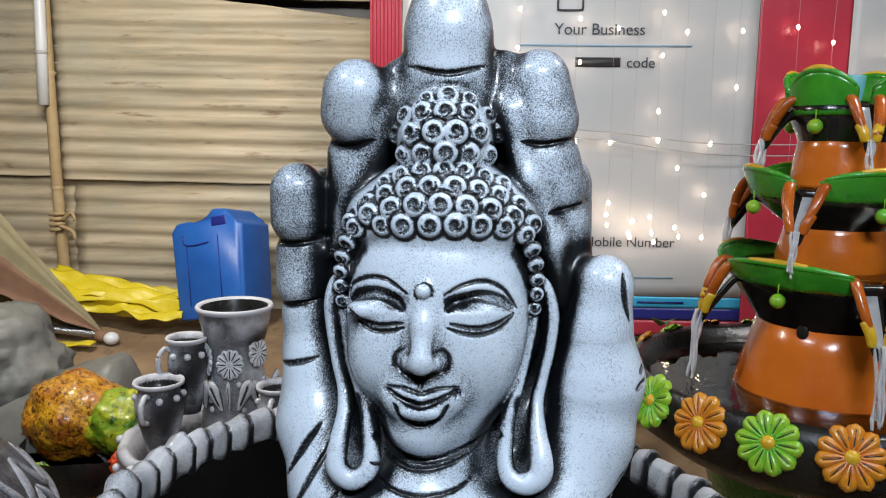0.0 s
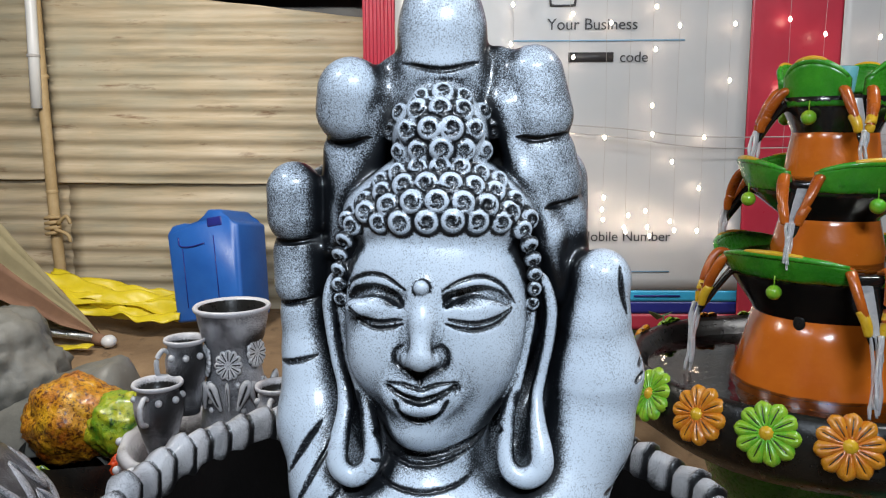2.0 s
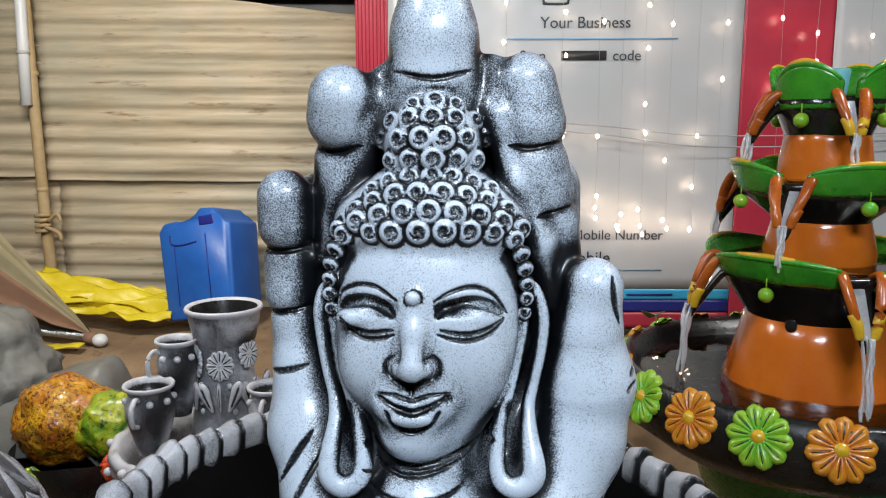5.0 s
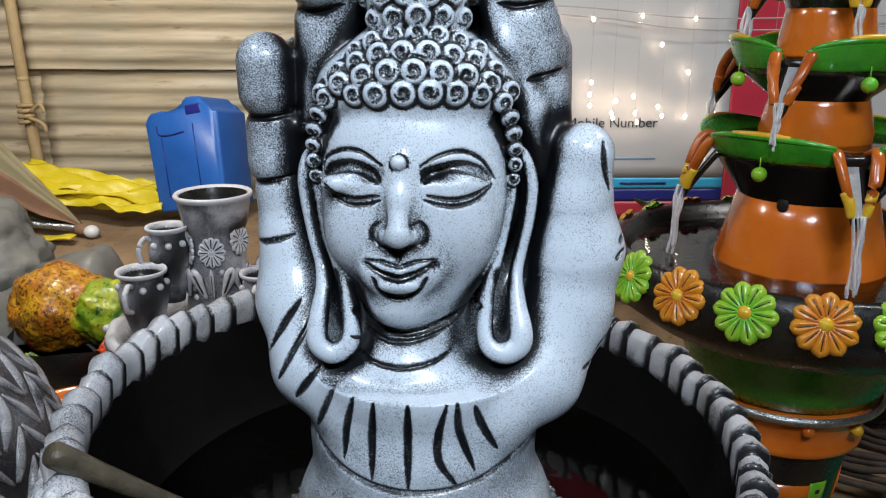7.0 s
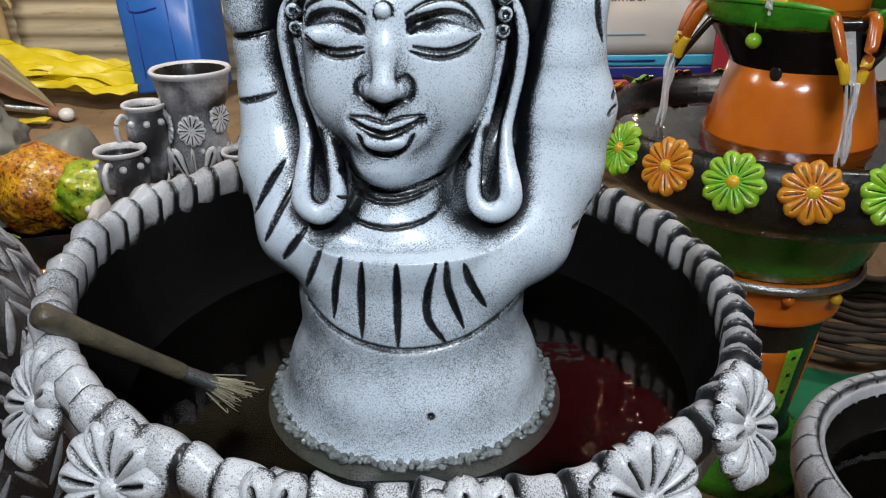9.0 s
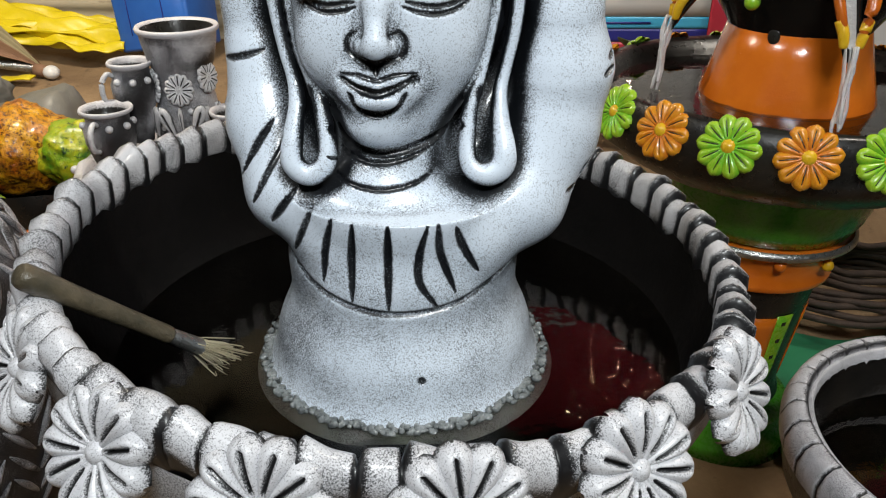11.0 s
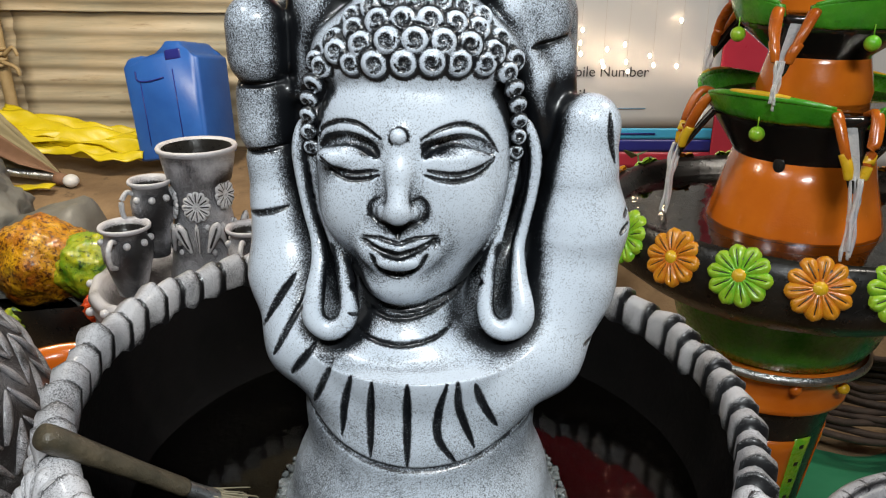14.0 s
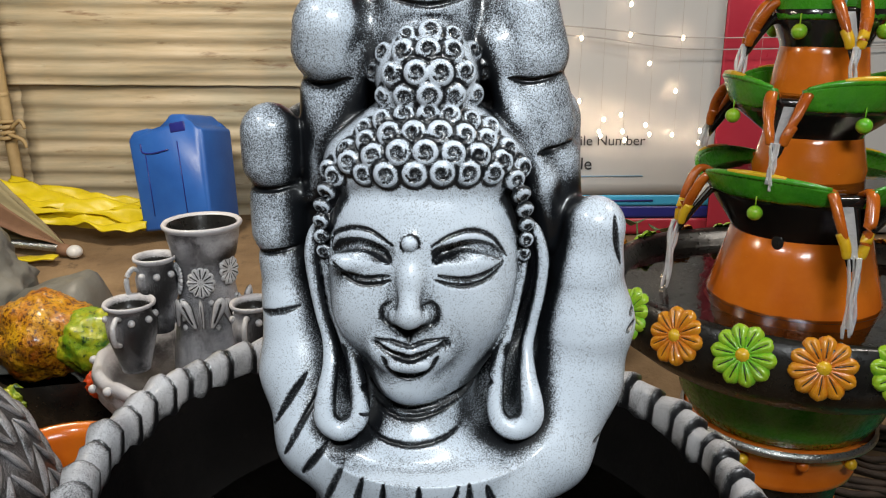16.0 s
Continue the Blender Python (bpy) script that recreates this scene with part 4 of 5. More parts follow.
part("foot", lathe([(0.10, -0.325), (0.128, -0.335), (0.137, -0.35), (0.132, -0.37), (0.15, -0.40), (0.152, -0.44), (0.0005, -0.44)], 64), GREEN, tower, "green foot ring")


def on_column(a0, a1, z0, z1, lift):
    def fn(u, v):
        t, z = radians(a0 + (a1 - a0) * u), z0 + (z1 - z0) * v
        r = lift + (0.122 + (z + 0.08) * 0.135 if z < -0.08 else 0.122)
        return (r * math.cos(t), r * math.sin(t), z)

    return thick(sheet(10, 6, fn), 0.003, (math.cos(radians((a0 + a1) / 2)), math.sin(radians((a0 + a1) / 2)), 0))


for k in range(4):
    a = 262 + 90 * k
    part("panel", on_column(a - 30, a + 18, -0.265, -0.095, 0.003), ORANGE, tower, "orange panel with black marks")
    part("panel_edge", on_column(a + 18, a + 34, -0.262, -0.090, 0.004), LIME, tower, "lime strip with black dots")
    for j in range(4):
        part("dot", on_column(a + 24, a + 28, -0.240 + 0.042 * j, -0.232 + 0.042 * j, 0.0052), BLACK, tower)
    part("mark", on_column(a - 2, a + 8, -0.20, -0.16, 0.0045), BLACK, tower)
    part("mark", on_column(a - 20, a - 8, -0.14, -0.12, 0.0045), YELLOW, tower)
for k in range(10):
    t = radians(12 + 36 * k)
    part("bead", moved(blob(0.011, 0.011, 0.011), pose(0.160 * math.cos(t), 0.160 * math.sin(t), 0.030 + 0.010 * (k % 2))), (YELLOW, ORANGE)[k % 2], tower, "small round hanging bead")

lime_petal = petal_mesh("petal", 0.048, 0.0138, 0.010, LIME, False)
amber_petal = petal_mesh("petal", 0.048, 0.0138, 0.010, AMBER, False)
dark_cut = mesh_of("cut", *tube([(0.013, 0, 0.0050, 0.0010), (0.026, 0, 0.0060, 0.0017), (0.039, 0, 0.0062, 0.0008)], 0.001, 6, 3), BLACK)
yellow_heart = blob(0.0125, 0.0125, 0.011, 14, 8)
for k in range(20):
    t = radians(235 + 18 * k)
    out = Vector((math.cos(t), math.sin(t), 0.42)).normalized()
    side = Vector((-math.sin(t), math.cos(t), 0))
    over = out.cross(side)
    m = Matrix(((side.x, over.x, out.x), (side.y, over.y, out.y), (side.z, over.z, out.z))).to_4x4()
    hub = part("flower", yellow_heart, YELLOW, tower, ("lime green flower", "amber orange flower")[k % 2] + " with a yellow heart", Matrix.Translation((0.348 * math.cos(t), 0.348 * math.sin(t), 0.310)) @ m)
    for i in range(10):
        turn = Matrix.Rotation(2 * math.pi * i / 10 + 0.2 * k, 4, "Z") @ Matrix.Rotation(radians(5), 4, "Y")
        put("petal", (lime_petal, amber_petal)[k % 2], hub, m=turn)
        put("petal_cut", dark_cut, hub, m=turn)

part("basin_pool", sheet(48, 12, lambda u, v: (0.302 * v * math.cos(-2 * math.pi * u), 0.302 * v * math.sin(-2 * math.pi * u), 0.308 + 0.002 * noise.noise(Vector((v * math.cos(2 * math.pi * u) * 14, v * math.sin(2 * math.pi * u) * 14, 0))))), WATER, tower, "rippling water")


def cone(r0, z0, r1, z1):
    return lathe([(r0 * 0.97, z0 - 0.03), (r0, z0), (r0 + (r1 - r0) * 0.35, z0 + (z1 - z0) * 0.33), (r0 + (r1 - r0) * 0.7, z0 + (z1 - z0) * 0.68), (r1, z1), (r1 * 0.7, z1 + 0.004)], 64, lambda t, i: (1 + 0.01 * noise.noise(Vector((math.cos(t) * 2, math.sin(t) * 2, i * 0.6 + r0 * 40))), 0))


def leaf_tray(R, z, up, spread, a, low_r, low_z):
    """A green leaf bent round the tier, standing on the dark tray and rolling outwards at its lip."""

    def fn(u, v):
        t = radians(a + spread * (2 * u - 1))
        lift = math.cos((2 * u - 1) * 1.35) ** 0.6
        r = low_r + (R - low_r) * v**0.8 - 0.006 * (1 - lift) * v
        h = low_z + (z + up * lift - low_z) * v**1.2
        return (r * math.cos(t), r * math.sin(t), h + 0.002 * noise.noise(Vector((u * 8, v * 5, a))))

    return thick(sheet(20, 10, fn), 0.010, (math.cos(radians(a)) * 0.8, math.sin(radians(a)) * 0.8, -0.2))


def lip_line(R, z, up, spread, a, u0, u1, rad):
    pts = []
    for i in range(9):
        u = u0 + (u1 - u0) * i / 8
        t = radians(a + spread * (2 * u - 1))
        lift = math.cos((2 * u - 1) * 1.35) ** 0.6
        r = R - 0.006 * (1 - lift) - 0.003
        pts.append((r * math.cos(t), r * math.sin(t), z + up * lift + 0.002, rad * (0.5 + 0.5 * math.sin(math.pi * (0.08 + 0.84 * i / 8)))))
    return tube(pts, rad, 8, 3)


def spout(R, z, a, drop, width, reach):
    """Two rolled orange lips with a dark channel between them, running out and down."""
    t = radians(a)
    ox, oy, sx, sy = math.cos(t), math.sin(t), -math.sin(t), math.cos(t)

    def at(r, w, h, rad=None):
        p = (r * ox + w * sx, r * oy + w * sy, h)
        return p + (rad,) if rad else p

    lips, tips = [], []
    for s in (-1, 1):
        lips.append(tube([at(R * 0.80, s * width * 1.15, z - 0.004, 0.006), at(R * 0.98, s * width * 1.25, z + 0.004, 0.0095), at(R + reach * 0.5, s * width * 1.0, z - drop * 0.35, 0.0100), at(R + reach * 0.82, s * width * 0.62, z - drop * 0.78, 0.0075), at(R + reach * 0.9, s * width * 0.5, z - drop, 0.006)], 0.01, 12, 6, 0.8))
        tips.append(tube([at(R + reach * 0.66, s * width * 0.86, z - drop * 0.60, 0.0085), at(R + reach * 0.86, s * width * 0.60, z - drop * 0.82, 0.0082), at(R + reach * 0.93, s * width * 0.48, z - drop * 1.02, 0.0065), at(R + reach * 0.94, s * width * 0.46, z - drop * 1.06, 0.003)], 0.009, 12, 4))
    bed = sheet(6, 10, lambda u, v: at(R * 0.7 + (R * 0.3 + reach * 0.98) * v, (2 * u - 1) * width * (1.2 - 0.75 * v), z - 0.008 - (drop * 0.95) * max(0, (v - 0.35) / 0.65) ** 1.1 - 0.010 * (1 - (2 * u - 1) ** 2)))
    flow = sheet(4, 14, lambda u, v: at(R * 0.7 + (R * 0.3 + reach * 1.02) * v, (2 * u - 1) * width * (0.5 - 0.25 * v), z - 0.006 - (drop * 0.98) * max(0, (v - 0.35) / 0.65) ** 1.1 + 0.002 * noise.noise(Vector((u * 5, v * 14, a)))))
    return lips, tips, thick(bed, 0.012), flow, at(R + reach * 1.03, 0, z - drop)


def stream(p, q, r0, r1, seed):
    """A falling sheet of water breaking into thin strands."""
    rnd = random.Random(seed)
    strands = []
    for k in range(5):
        ox, oy, turn = rnd.uniform(-0.8, 0.8) * r0, rnd.uniform(-0.6, 0.6) * r0, rnd.uniform(0, 6)
        stop = rnd.uniform(0.75, 1.0) if k else 1.0
        pts = []
        for i in range(9):
            f = i / 8 * stop
            sway = 0.0022 * math.sin(turn + 7 * f)
            pts.append((p[0] + (q[0] - p[0]) * f**0.6 + ox * (1 - 0.3 * f) + sway, p[1] + (q[1] - p[1]) * f**0.6 + oy * (1 - 0.3 * f), p[2] + (q[2] - p[2]) * f, (0.42 * r0 + (0.42 * r1 - 0.42 * r0) * f) * rnd.uniform(0.7, 1.15)))
        strands.append(tube(pts, 0.003, 8, 5, 0.6))
    return joined(*strands)


TIERS = (  # cone foot radius, foot, head radius, head; tray radius, lip, lift, spout angle, drop, half width of the spout
    (0.156, 0.285, 0.114, 0.445, 0.193, 0.527, 0.020, 176, 0.085, 0.024),
    (0.094, 0.545, 0.078, 0.612, 0.157, 0.672, 0.026, 228, 0.068, 0.022),
    (0.080, 0.680, 0.068, 0.762, 0.100, 0.812, 0.050, 174, 0.062, 0.017),
)
for n, (r0, z0, r1, z1, R, z, up, a0, drop, half) in enumerate(TIERS):
    part("cone", cone(r0, z0, r1, z1), ORANGE, tower, "glazed orange cone")
    part("tray", lathe([(r1 * 0.98, z1 - 0.026), (r1 * 1.06, z1 - 0.008), (R * 0.84, z - 0.030), (R * 0.93, z - 0.006), (R * 0.84, z - 0.002), (R * 0.5, z - 0.012), (0.0005, z - 0.012)], 56), BLACK_WET, tower, "black underside of the leaf tray")
    part("tray_pool", sheet(24, 4, lambda u, v: (R * 0.8 * v * math.cos(-2 * math.pi * u), R * 0.8 * v * math.sin(-2 * math.pi * u), z + 0.001)), WATER, tower, "water standing in the tray")
    for k in range(4):
        a = a0 + 90 * k
        lf = part("leaf", leaf_tray(R, z, up, 36, a + 45, R * 0.87, z - 0.022), GREEN, tower, "green painted leaf")
        part("leaf_edge", lip_line(R, z, up, 36, a + 45, 0.02, 0.98, 0.006), GREEN, lf)
        part("yellow_edge", lip_line(R + 0.001, z + 0.0035, up, 36, a + 45, 0.28, 0.70, 0.0052), YELLOW, lf, "yellow brushed lip")
        t = radians(a + 45)
        hang = R * 0.93
        part("bead", joined(moved(blob(0.0125, 0.0125, 0.0125), pose(hang * math.cos(t), hang * math.sin(t), z - 0.040)), tube([(hang * math.cos(t), hang * math.sin(t), z - 0.028), (hang * math.cos(t), hang * math.sin(t), z - 0.012)], 0.0012, 6, 1)), LIME, tower, "lime green hanging bead")
        lips, tips, bed, flow, end = spout(R * 0.95, z, a, drop, half, 0.034)
        sp = part("spout", bed, BLACK_WET, tower, "wet black channel")
        for lip, end_piece in zip(lips, tips):
            part("lip", lip, BURNT, sp, "rolled orange lip")
            part("lip_tip", end_piece, YELLOW if n != 1 and k in (1, 3) or n == 0 else BURNT, sp, "brushed lip tip")
        part("flow", flow, STREAM, sp)
        fall = TIERS[n - 1][5] + 0.002 if n else 0.310
        part("water_stream", stream(end, (end[0] * 1.06, end[1] * 1.06, fall), 0.010, 0.007, n * 9 + k), STREAM, tower, "falling stream of water")
top = TIERS[2]
part("top_cup", lathe([(0.024, top[5] - 0.01), (0.030, top[5] + 0.045), (0.027, top[5] + 0.047), (0.022, top[5])], 24), TEAL, tower, "teal plastic inlet cup")
part("hole", moved(blob(0.010, 0.003, 0.013), Matrix.Translation((-0.0790, -0.0905, 0.428)) @ Matrix.Rotation(radians(-41), 4, "Z")), BLACK, tower, "dark drain hole")
# black ring painted in as shadow round the lowest cone's foot
part("cone_foot_shadow", lathe([(0.1555, 0.2985), (0.1560, 0.303)], 48), BLACK, tower)

# ---- second silver basin, lower on the ground ----
low_basin = thing("low_basin", "grey silver cement basin with a notched rim and dark inside", "basin", Matrix.Translation((0.693, 0.735, 0.091)))


def notch(t, i):
    ph = (t * 34 / (2 * math.pi)) % 1
    dip = 1 if 0.06 < ph < 0.94 else 0.0
    return 1 + 0.010 * dip * (1 if i > 2 else 0), 0.005 * dip * (1 if 2 <= i <= 5 else 0)


rim2 = part("rim", lathe([(0.208, -0.02), (0.209, -0.004), (0.212, 0.0), (0.215, 0.003), (0.224, 0.002), (0.232, -0.006), (0.238, -0.020), (0.236, -0.04)], 34 * 14, notch), SILVER_DULL, low_basin, "pale notched rim")
darken_by(rim2.data, lambda p: 0.22 + 1.1 * (1 if not 0.05 < (math.atan2(p[1], p[0]) * 34 / (2 * math.pi)) % 1 < 0.95 else 0) + 0.8 * (1 if abs(math.hypot(p[0], p[1]) - 0.2115) < 0.002 else 0))
ticks = []
for k in range(34):
    for j in (-1, 0, 1):
        t = 2 * math.pi * (k + 0.5 + 0.11 * j) / 34
        ticks.append(tube([(0.216 * math.cos(t), 0.216 * math.sin(t), 0.0078, 0.0007), (0.226 * math.cos(t), 0.226 * math.sin(t), 0.0056, 0.0009)], 0.001, 5, 1))
tagged(part("rim_cutting", joined(*ticks), BLACK, low_basin, "short black cuts on the rim"), kind="stuff")
lip2 = part("inner_lip", lathe([(0.2105, -0.004), (0.207, 0.001), (0.2035, -0.002), (0.202, -0.02)], 96), SILVER_DULL, low_basin)
darken_by(lip2.data, lambda p: 0.25)
part("inner_wall", lathe([(0.2025, -0.015), (0.197, -0.06), (0.15, -0.12), (0.0005, -0.13)], 64), BLACK_WET, low_basin, "glossy dark inside")
part("outer_wall", lathe([(0.236, -0.038), (0.225, -0.09), (0.17, -0.16), (0.10, -0.20), (0.09, -0.40), (0.14, -0.51), (0.0005, -0.51)], 64), BLACK, low_basin, "black outside and stem")
mid2 = part("center_figure", lathe([(0.075, -0.13), (0.068, -0.06), (0.052, 0.02), (0.045, 0.09), (0.056, 0.14), (0.03, 0.19), (0.0005, 0.2)], 40, lambda t, i: (1 + 0.05 * math.sin(7 * t), 0)), SILVER_DULL, low_basin, "silver centre cone")
darken_by(mid2.data, lambda p: 0.35 + 0.8 * noise.noise(Vector(p) * 30))
tagged(part("low_basin_water", sheet(32, 8, lambda u, v: (0.693 + 0.190 * v * math.cos(-2 * math.pi * u), 0.735 + 0.190 * v * math.sin(-2 * math.pi * u), 0.022)), WATER, None), "dark still water in the low grey basin", "water", kind="stuff")

# ---- cluster of pots: tall vase, two jugs and a bowl ----
cluster = thing("pot_fountain", "silver-brushed black fountain of a vase, small jugs and a bowl", "fountain", Matrix.Translation((-0.52, 1.74, 0.018)))


def silver_part(name, vf, parent, fn, m=None, label="", mat=SILVER_DULL):
    ob = part(name, vf, mat, parent, label, m)
    darken_by(ob.data, fn)
    return ob


def patchy(low, high, scale, shift=0.0):
    return lambda p: low + high * max(0, noise.noise(Vector(p) * scale + Vector((shift, 0, 0))) + 0.25)


vase = silver_part("tall_vase", lathe([(0.10, -0.10), (0.104, 0.0), (0.098, 0.06), (0.080, 0.16), (0.070, 0.22), (0.070, 0.265), (0.080, 0.285), (0.090, 0.325), (0.093, 0.345), (0.099, 0.350), (0.101, 0.356), (0.097, 0.361), (0.088, 0.357), (0.080, 0.335), (0.068, 0.27), (0.06, 0.20), (0.0005, 0.19)], 72), cluster, lambda p: (0.95 if math.hypot(p[0], p[1]) < 0.085 and p[2] > 0.19 and math.hypot(p[0], p[1]) < 0.0885 and (p[2] > 0.34 or math.hypot(p[0], p[1]) < 0.0695) else 0) + (0.0 if p[2] > 0.347 else 0.22 + 1.1 * max(0, noise.noise(Vector(p) * 16) + 0.05)) + (0.35 if 0.262 < p[2] < 0.3 else 0), label="tall flared vase")
part("inside", lathe([(0.0865, 0.3555), (0.0795, 0.335), (0.067, 0.27), (0.0005, 0.25)], 48), BLACK, vase, "black inside")
vase.matrix_basis = Matrix.Diagonal((0.87, 0.87, 1.0, 1.0))
vase_petal = petal_mesh("petal", 0.036, 0.0098, 0.009, SILVER)


def on_vase(a, z, r):
    t = radians(a)
    out = Vector((math.cos(t), math.sin(t), 0.1)).normalized()
    side = Vector((-math.sin(t), math.cos(t), 0))
    over = out.cross(side)
    return Matrix.Translation((r * math.cos(t), r * math.sin(t), z)) @ Matrix(((side.x, over.x, out.x), (side.y, over.y, out.y), (side.z, over.z, out.z))).to_4x4()


for a, z in ((275, 0.235), (335, 0.255), (215, 0.235)):
    hub = part("relief_flower", blob(0.011, 0.011, 0.007), SILVER, vase, "raised silver flower", on_vase(a, z, 0.072))
    darken_by(hub.data, lambda p: 0.15)
    for i in range(12):
        put("petal", vase_petal, hub, m=Matrix.Rotation(2 * math.pi * i / 12, 4, "Z"))
for a in (275, 335, 215):
    for j, (da, tilt, ln) in enumerate(((-26, 22, 0.085), (28, -24, 0.090), (0, 0, 0.080))):
        lf = petal_mesh("leaf_relief", ln, 0.017 if j < 2 else 0.006, 0.011, SILVER)
        put("relief_leaf", lf, vase, m=on_vase(a + da * 0.4, 0.125, 0.088) @ Matrix.Rotation(radians(90 + tilt), 4, "Z") @ Matrix.Rotation(radians(-14), 4, "Y"))
    for da, z in ((16, 0.188), (-20, 0.285), (24, 0.13), (-40, 0.15)):
        k = part("stud", blob(0.0075, 0.0075, 0.0075, 10, 6), SILVER, vase, "", on_vase(a + da, z, 0.081 - (z - 0.16) * 0.1))
        darken_by(k.data, lambda p: 0.1)


def jug(x, y, z, r, h, handle_at, name):
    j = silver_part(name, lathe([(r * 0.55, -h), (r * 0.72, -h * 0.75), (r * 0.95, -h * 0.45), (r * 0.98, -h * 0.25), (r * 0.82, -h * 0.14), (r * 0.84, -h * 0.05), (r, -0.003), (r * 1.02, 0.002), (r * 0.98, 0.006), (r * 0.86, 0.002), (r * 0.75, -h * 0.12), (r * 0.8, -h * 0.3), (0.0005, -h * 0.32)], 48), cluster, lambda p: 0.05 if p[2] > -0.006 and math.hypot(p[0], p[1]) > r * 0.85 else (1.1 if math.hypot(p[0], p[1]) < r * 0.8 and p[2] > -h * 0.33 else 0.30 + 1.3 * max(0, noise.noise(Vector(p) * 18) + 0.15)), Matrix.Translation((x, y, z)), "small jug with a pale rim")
    part("inside", lathe([(r * 0.87, 0.0015), (r * 0.76, -h * 0.10), (r * 0.7, -h * 0.2), (0.0005, -h * 0.22)], 32), BLACK, j, "black inside")
    for s in handle_at:
        t = radians(s)
        c, d = math.cos(t), math.sin(t)
        hd = part("handle", tube([(r * 0.80 * c, r * 0.80 * d, -h * 0.14, 0.005), (r * 1.08 * c, r * 1.08 * d, -h * 0.10, 0.0055), (r * 1.38 * c, r * 1.38 * d, -h * 0.22, 0.006), (r * 1.34 * c, r * 1.34 * d, -h * 0.42, 0.0055), (r * 0.96 * c, r * 0.96 * d, -h * 0.5, 0.005)], 0.005, 10, 5), SILVER, j, "curved ear handle")
        darken_by(hd.data, lambda p: 0.15)
    for k in range(7):
        t = radians(handle_at[0] + 30 + 45 * k)
        st = part("stud", moved(blob(0.008, 0.008, 0.008, 10, 6), pose(r * 0.92 * math.cos(t), r * 0.92 * math.sin(t), -h * 0.19)), SILVER, j)
        darken_by(st.data, lambda p: 0.1)
    return j


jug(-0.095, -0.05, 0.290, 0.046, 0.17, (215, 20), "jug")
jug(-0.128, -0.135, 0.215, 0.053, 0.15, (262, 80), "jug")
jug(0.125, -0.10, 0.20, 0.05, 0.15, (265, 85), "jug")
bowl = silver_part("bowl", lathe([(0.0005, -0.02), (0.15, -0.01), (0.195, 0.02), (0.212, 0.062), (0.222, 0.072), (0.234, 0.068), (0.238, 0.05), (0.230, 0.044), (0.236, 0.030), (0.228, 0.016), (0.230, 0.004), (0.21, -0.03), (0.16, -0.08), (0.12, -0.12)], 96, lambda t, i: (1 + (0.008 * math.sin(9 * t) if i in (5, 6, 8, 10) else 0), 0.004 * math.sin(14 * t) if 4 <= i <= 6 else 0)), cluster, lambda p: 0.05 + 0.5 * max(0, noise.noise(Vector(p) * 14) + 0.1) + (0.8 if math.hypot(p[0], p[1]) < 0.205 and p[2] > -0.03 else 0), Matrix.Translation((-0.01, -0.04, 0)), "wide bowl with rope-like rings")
for k in range(16):
    t = radians(22.5 * k + 8)
    st = part("stud", moved(blob(0.010, 0.010, 0.010, 10, 6), pose(-0.01 + 0.240 * math.cos(t), -0.04 + 0.240 * math.sin(t), 0.03 if k % 2 else 0.058)), SILVER, cluster, "white round stud")
    darken_by(st.data, lambda p: 0.0)
part("pedestal", lathe([(0.13, -0.11), (0.10, -0.2), (0.12, -0.34), (0.16, -0.45), (0.0005, -0.45)], 40), CEMENT, cluster, "dark pedestal", Matrix.Translation((-0.01, -0.04, 0)))

# ---- painted rock, its planter, and the terracotta rim below ----
rock = thing("painted_rock", "lumpy rock fountain painted gold, rust and lime green", "rock", Matrix.Translation((-0.905, 1.83, 0.032)))


def lumpy(rx, ry, rz, seed, amount=0.35):
    bm = bmesh.new()
    bmesh.ops.create_icosphere(bm, subdivisions=5, radius=1)
    for v in bm.verts:
        p = v.co.copy()
        f = 1 + amount * noise.fractal(p * 1.6 + Vector((seed, 0, 0)), 1.0, 2.0, 3) + 0.04 * noise.noise(p * 11) + 0.035 * noise.noise(p * 26)
        v.co = (p.x * rx * f, p.y * ry * f, p.z * rz * f)
    bm.verts.index_update()
    out = [v.co.copy() for v in bm.verts], [tuple(v.index for v in f.verts) for f in bm.faces]
    bm.free()
    return out


part("gold_lump", moved(lumpy(0.125, 0.10, 0.105, 1.0, 0.16), pose(-0.045, 0, 0.035)), ROCK_GOLD, rock, "gold and rust speckled lump")
part("green_lump", moved(lumpy(0.080, 0.075, 0.080, 5.0, 0.16), pose(0.085, -0.035, 0.035)), ROCK_GREEN, rock, "lime green speckled lump")
part("green_lump", moved(lumpy(0.05, 0.05, 0.05, 8.0), pose(-0.135, 0.02, 0.03)), ROCK_GREEN, rock, "lime green speckled lump")
part("planter", lathe([(0.17, -0.02), (0.175, -0.05), (0.16, -0.10), (0.13, -0.2), (0.11, -0.45), (0.0005, -0.45)], 40, lambda t, i: (1 + 0.06 * noise.noise(Vector((math.cos(t) * 2, math.sin(t) * 2, i))), 0)), BLACK, rock, "black planter below")
part("green_dab", moved(lumpy(0.035, 0.02, 0.03, 3.0), pose(-0.06, -0.165, -0.05)), ROCK_GREEN, rock)
part("red_dab", moved(lumpy(0.03, 0.02, 0.03, 4.0), pose(0.12, -0.13, -0.035)), VERMILION, rock)
clay = thing("clay_pot", "plain round terracotta clay pot standing in the dark", "pot", Matrix.Translation((-0.672, 1.28, -0.05)))
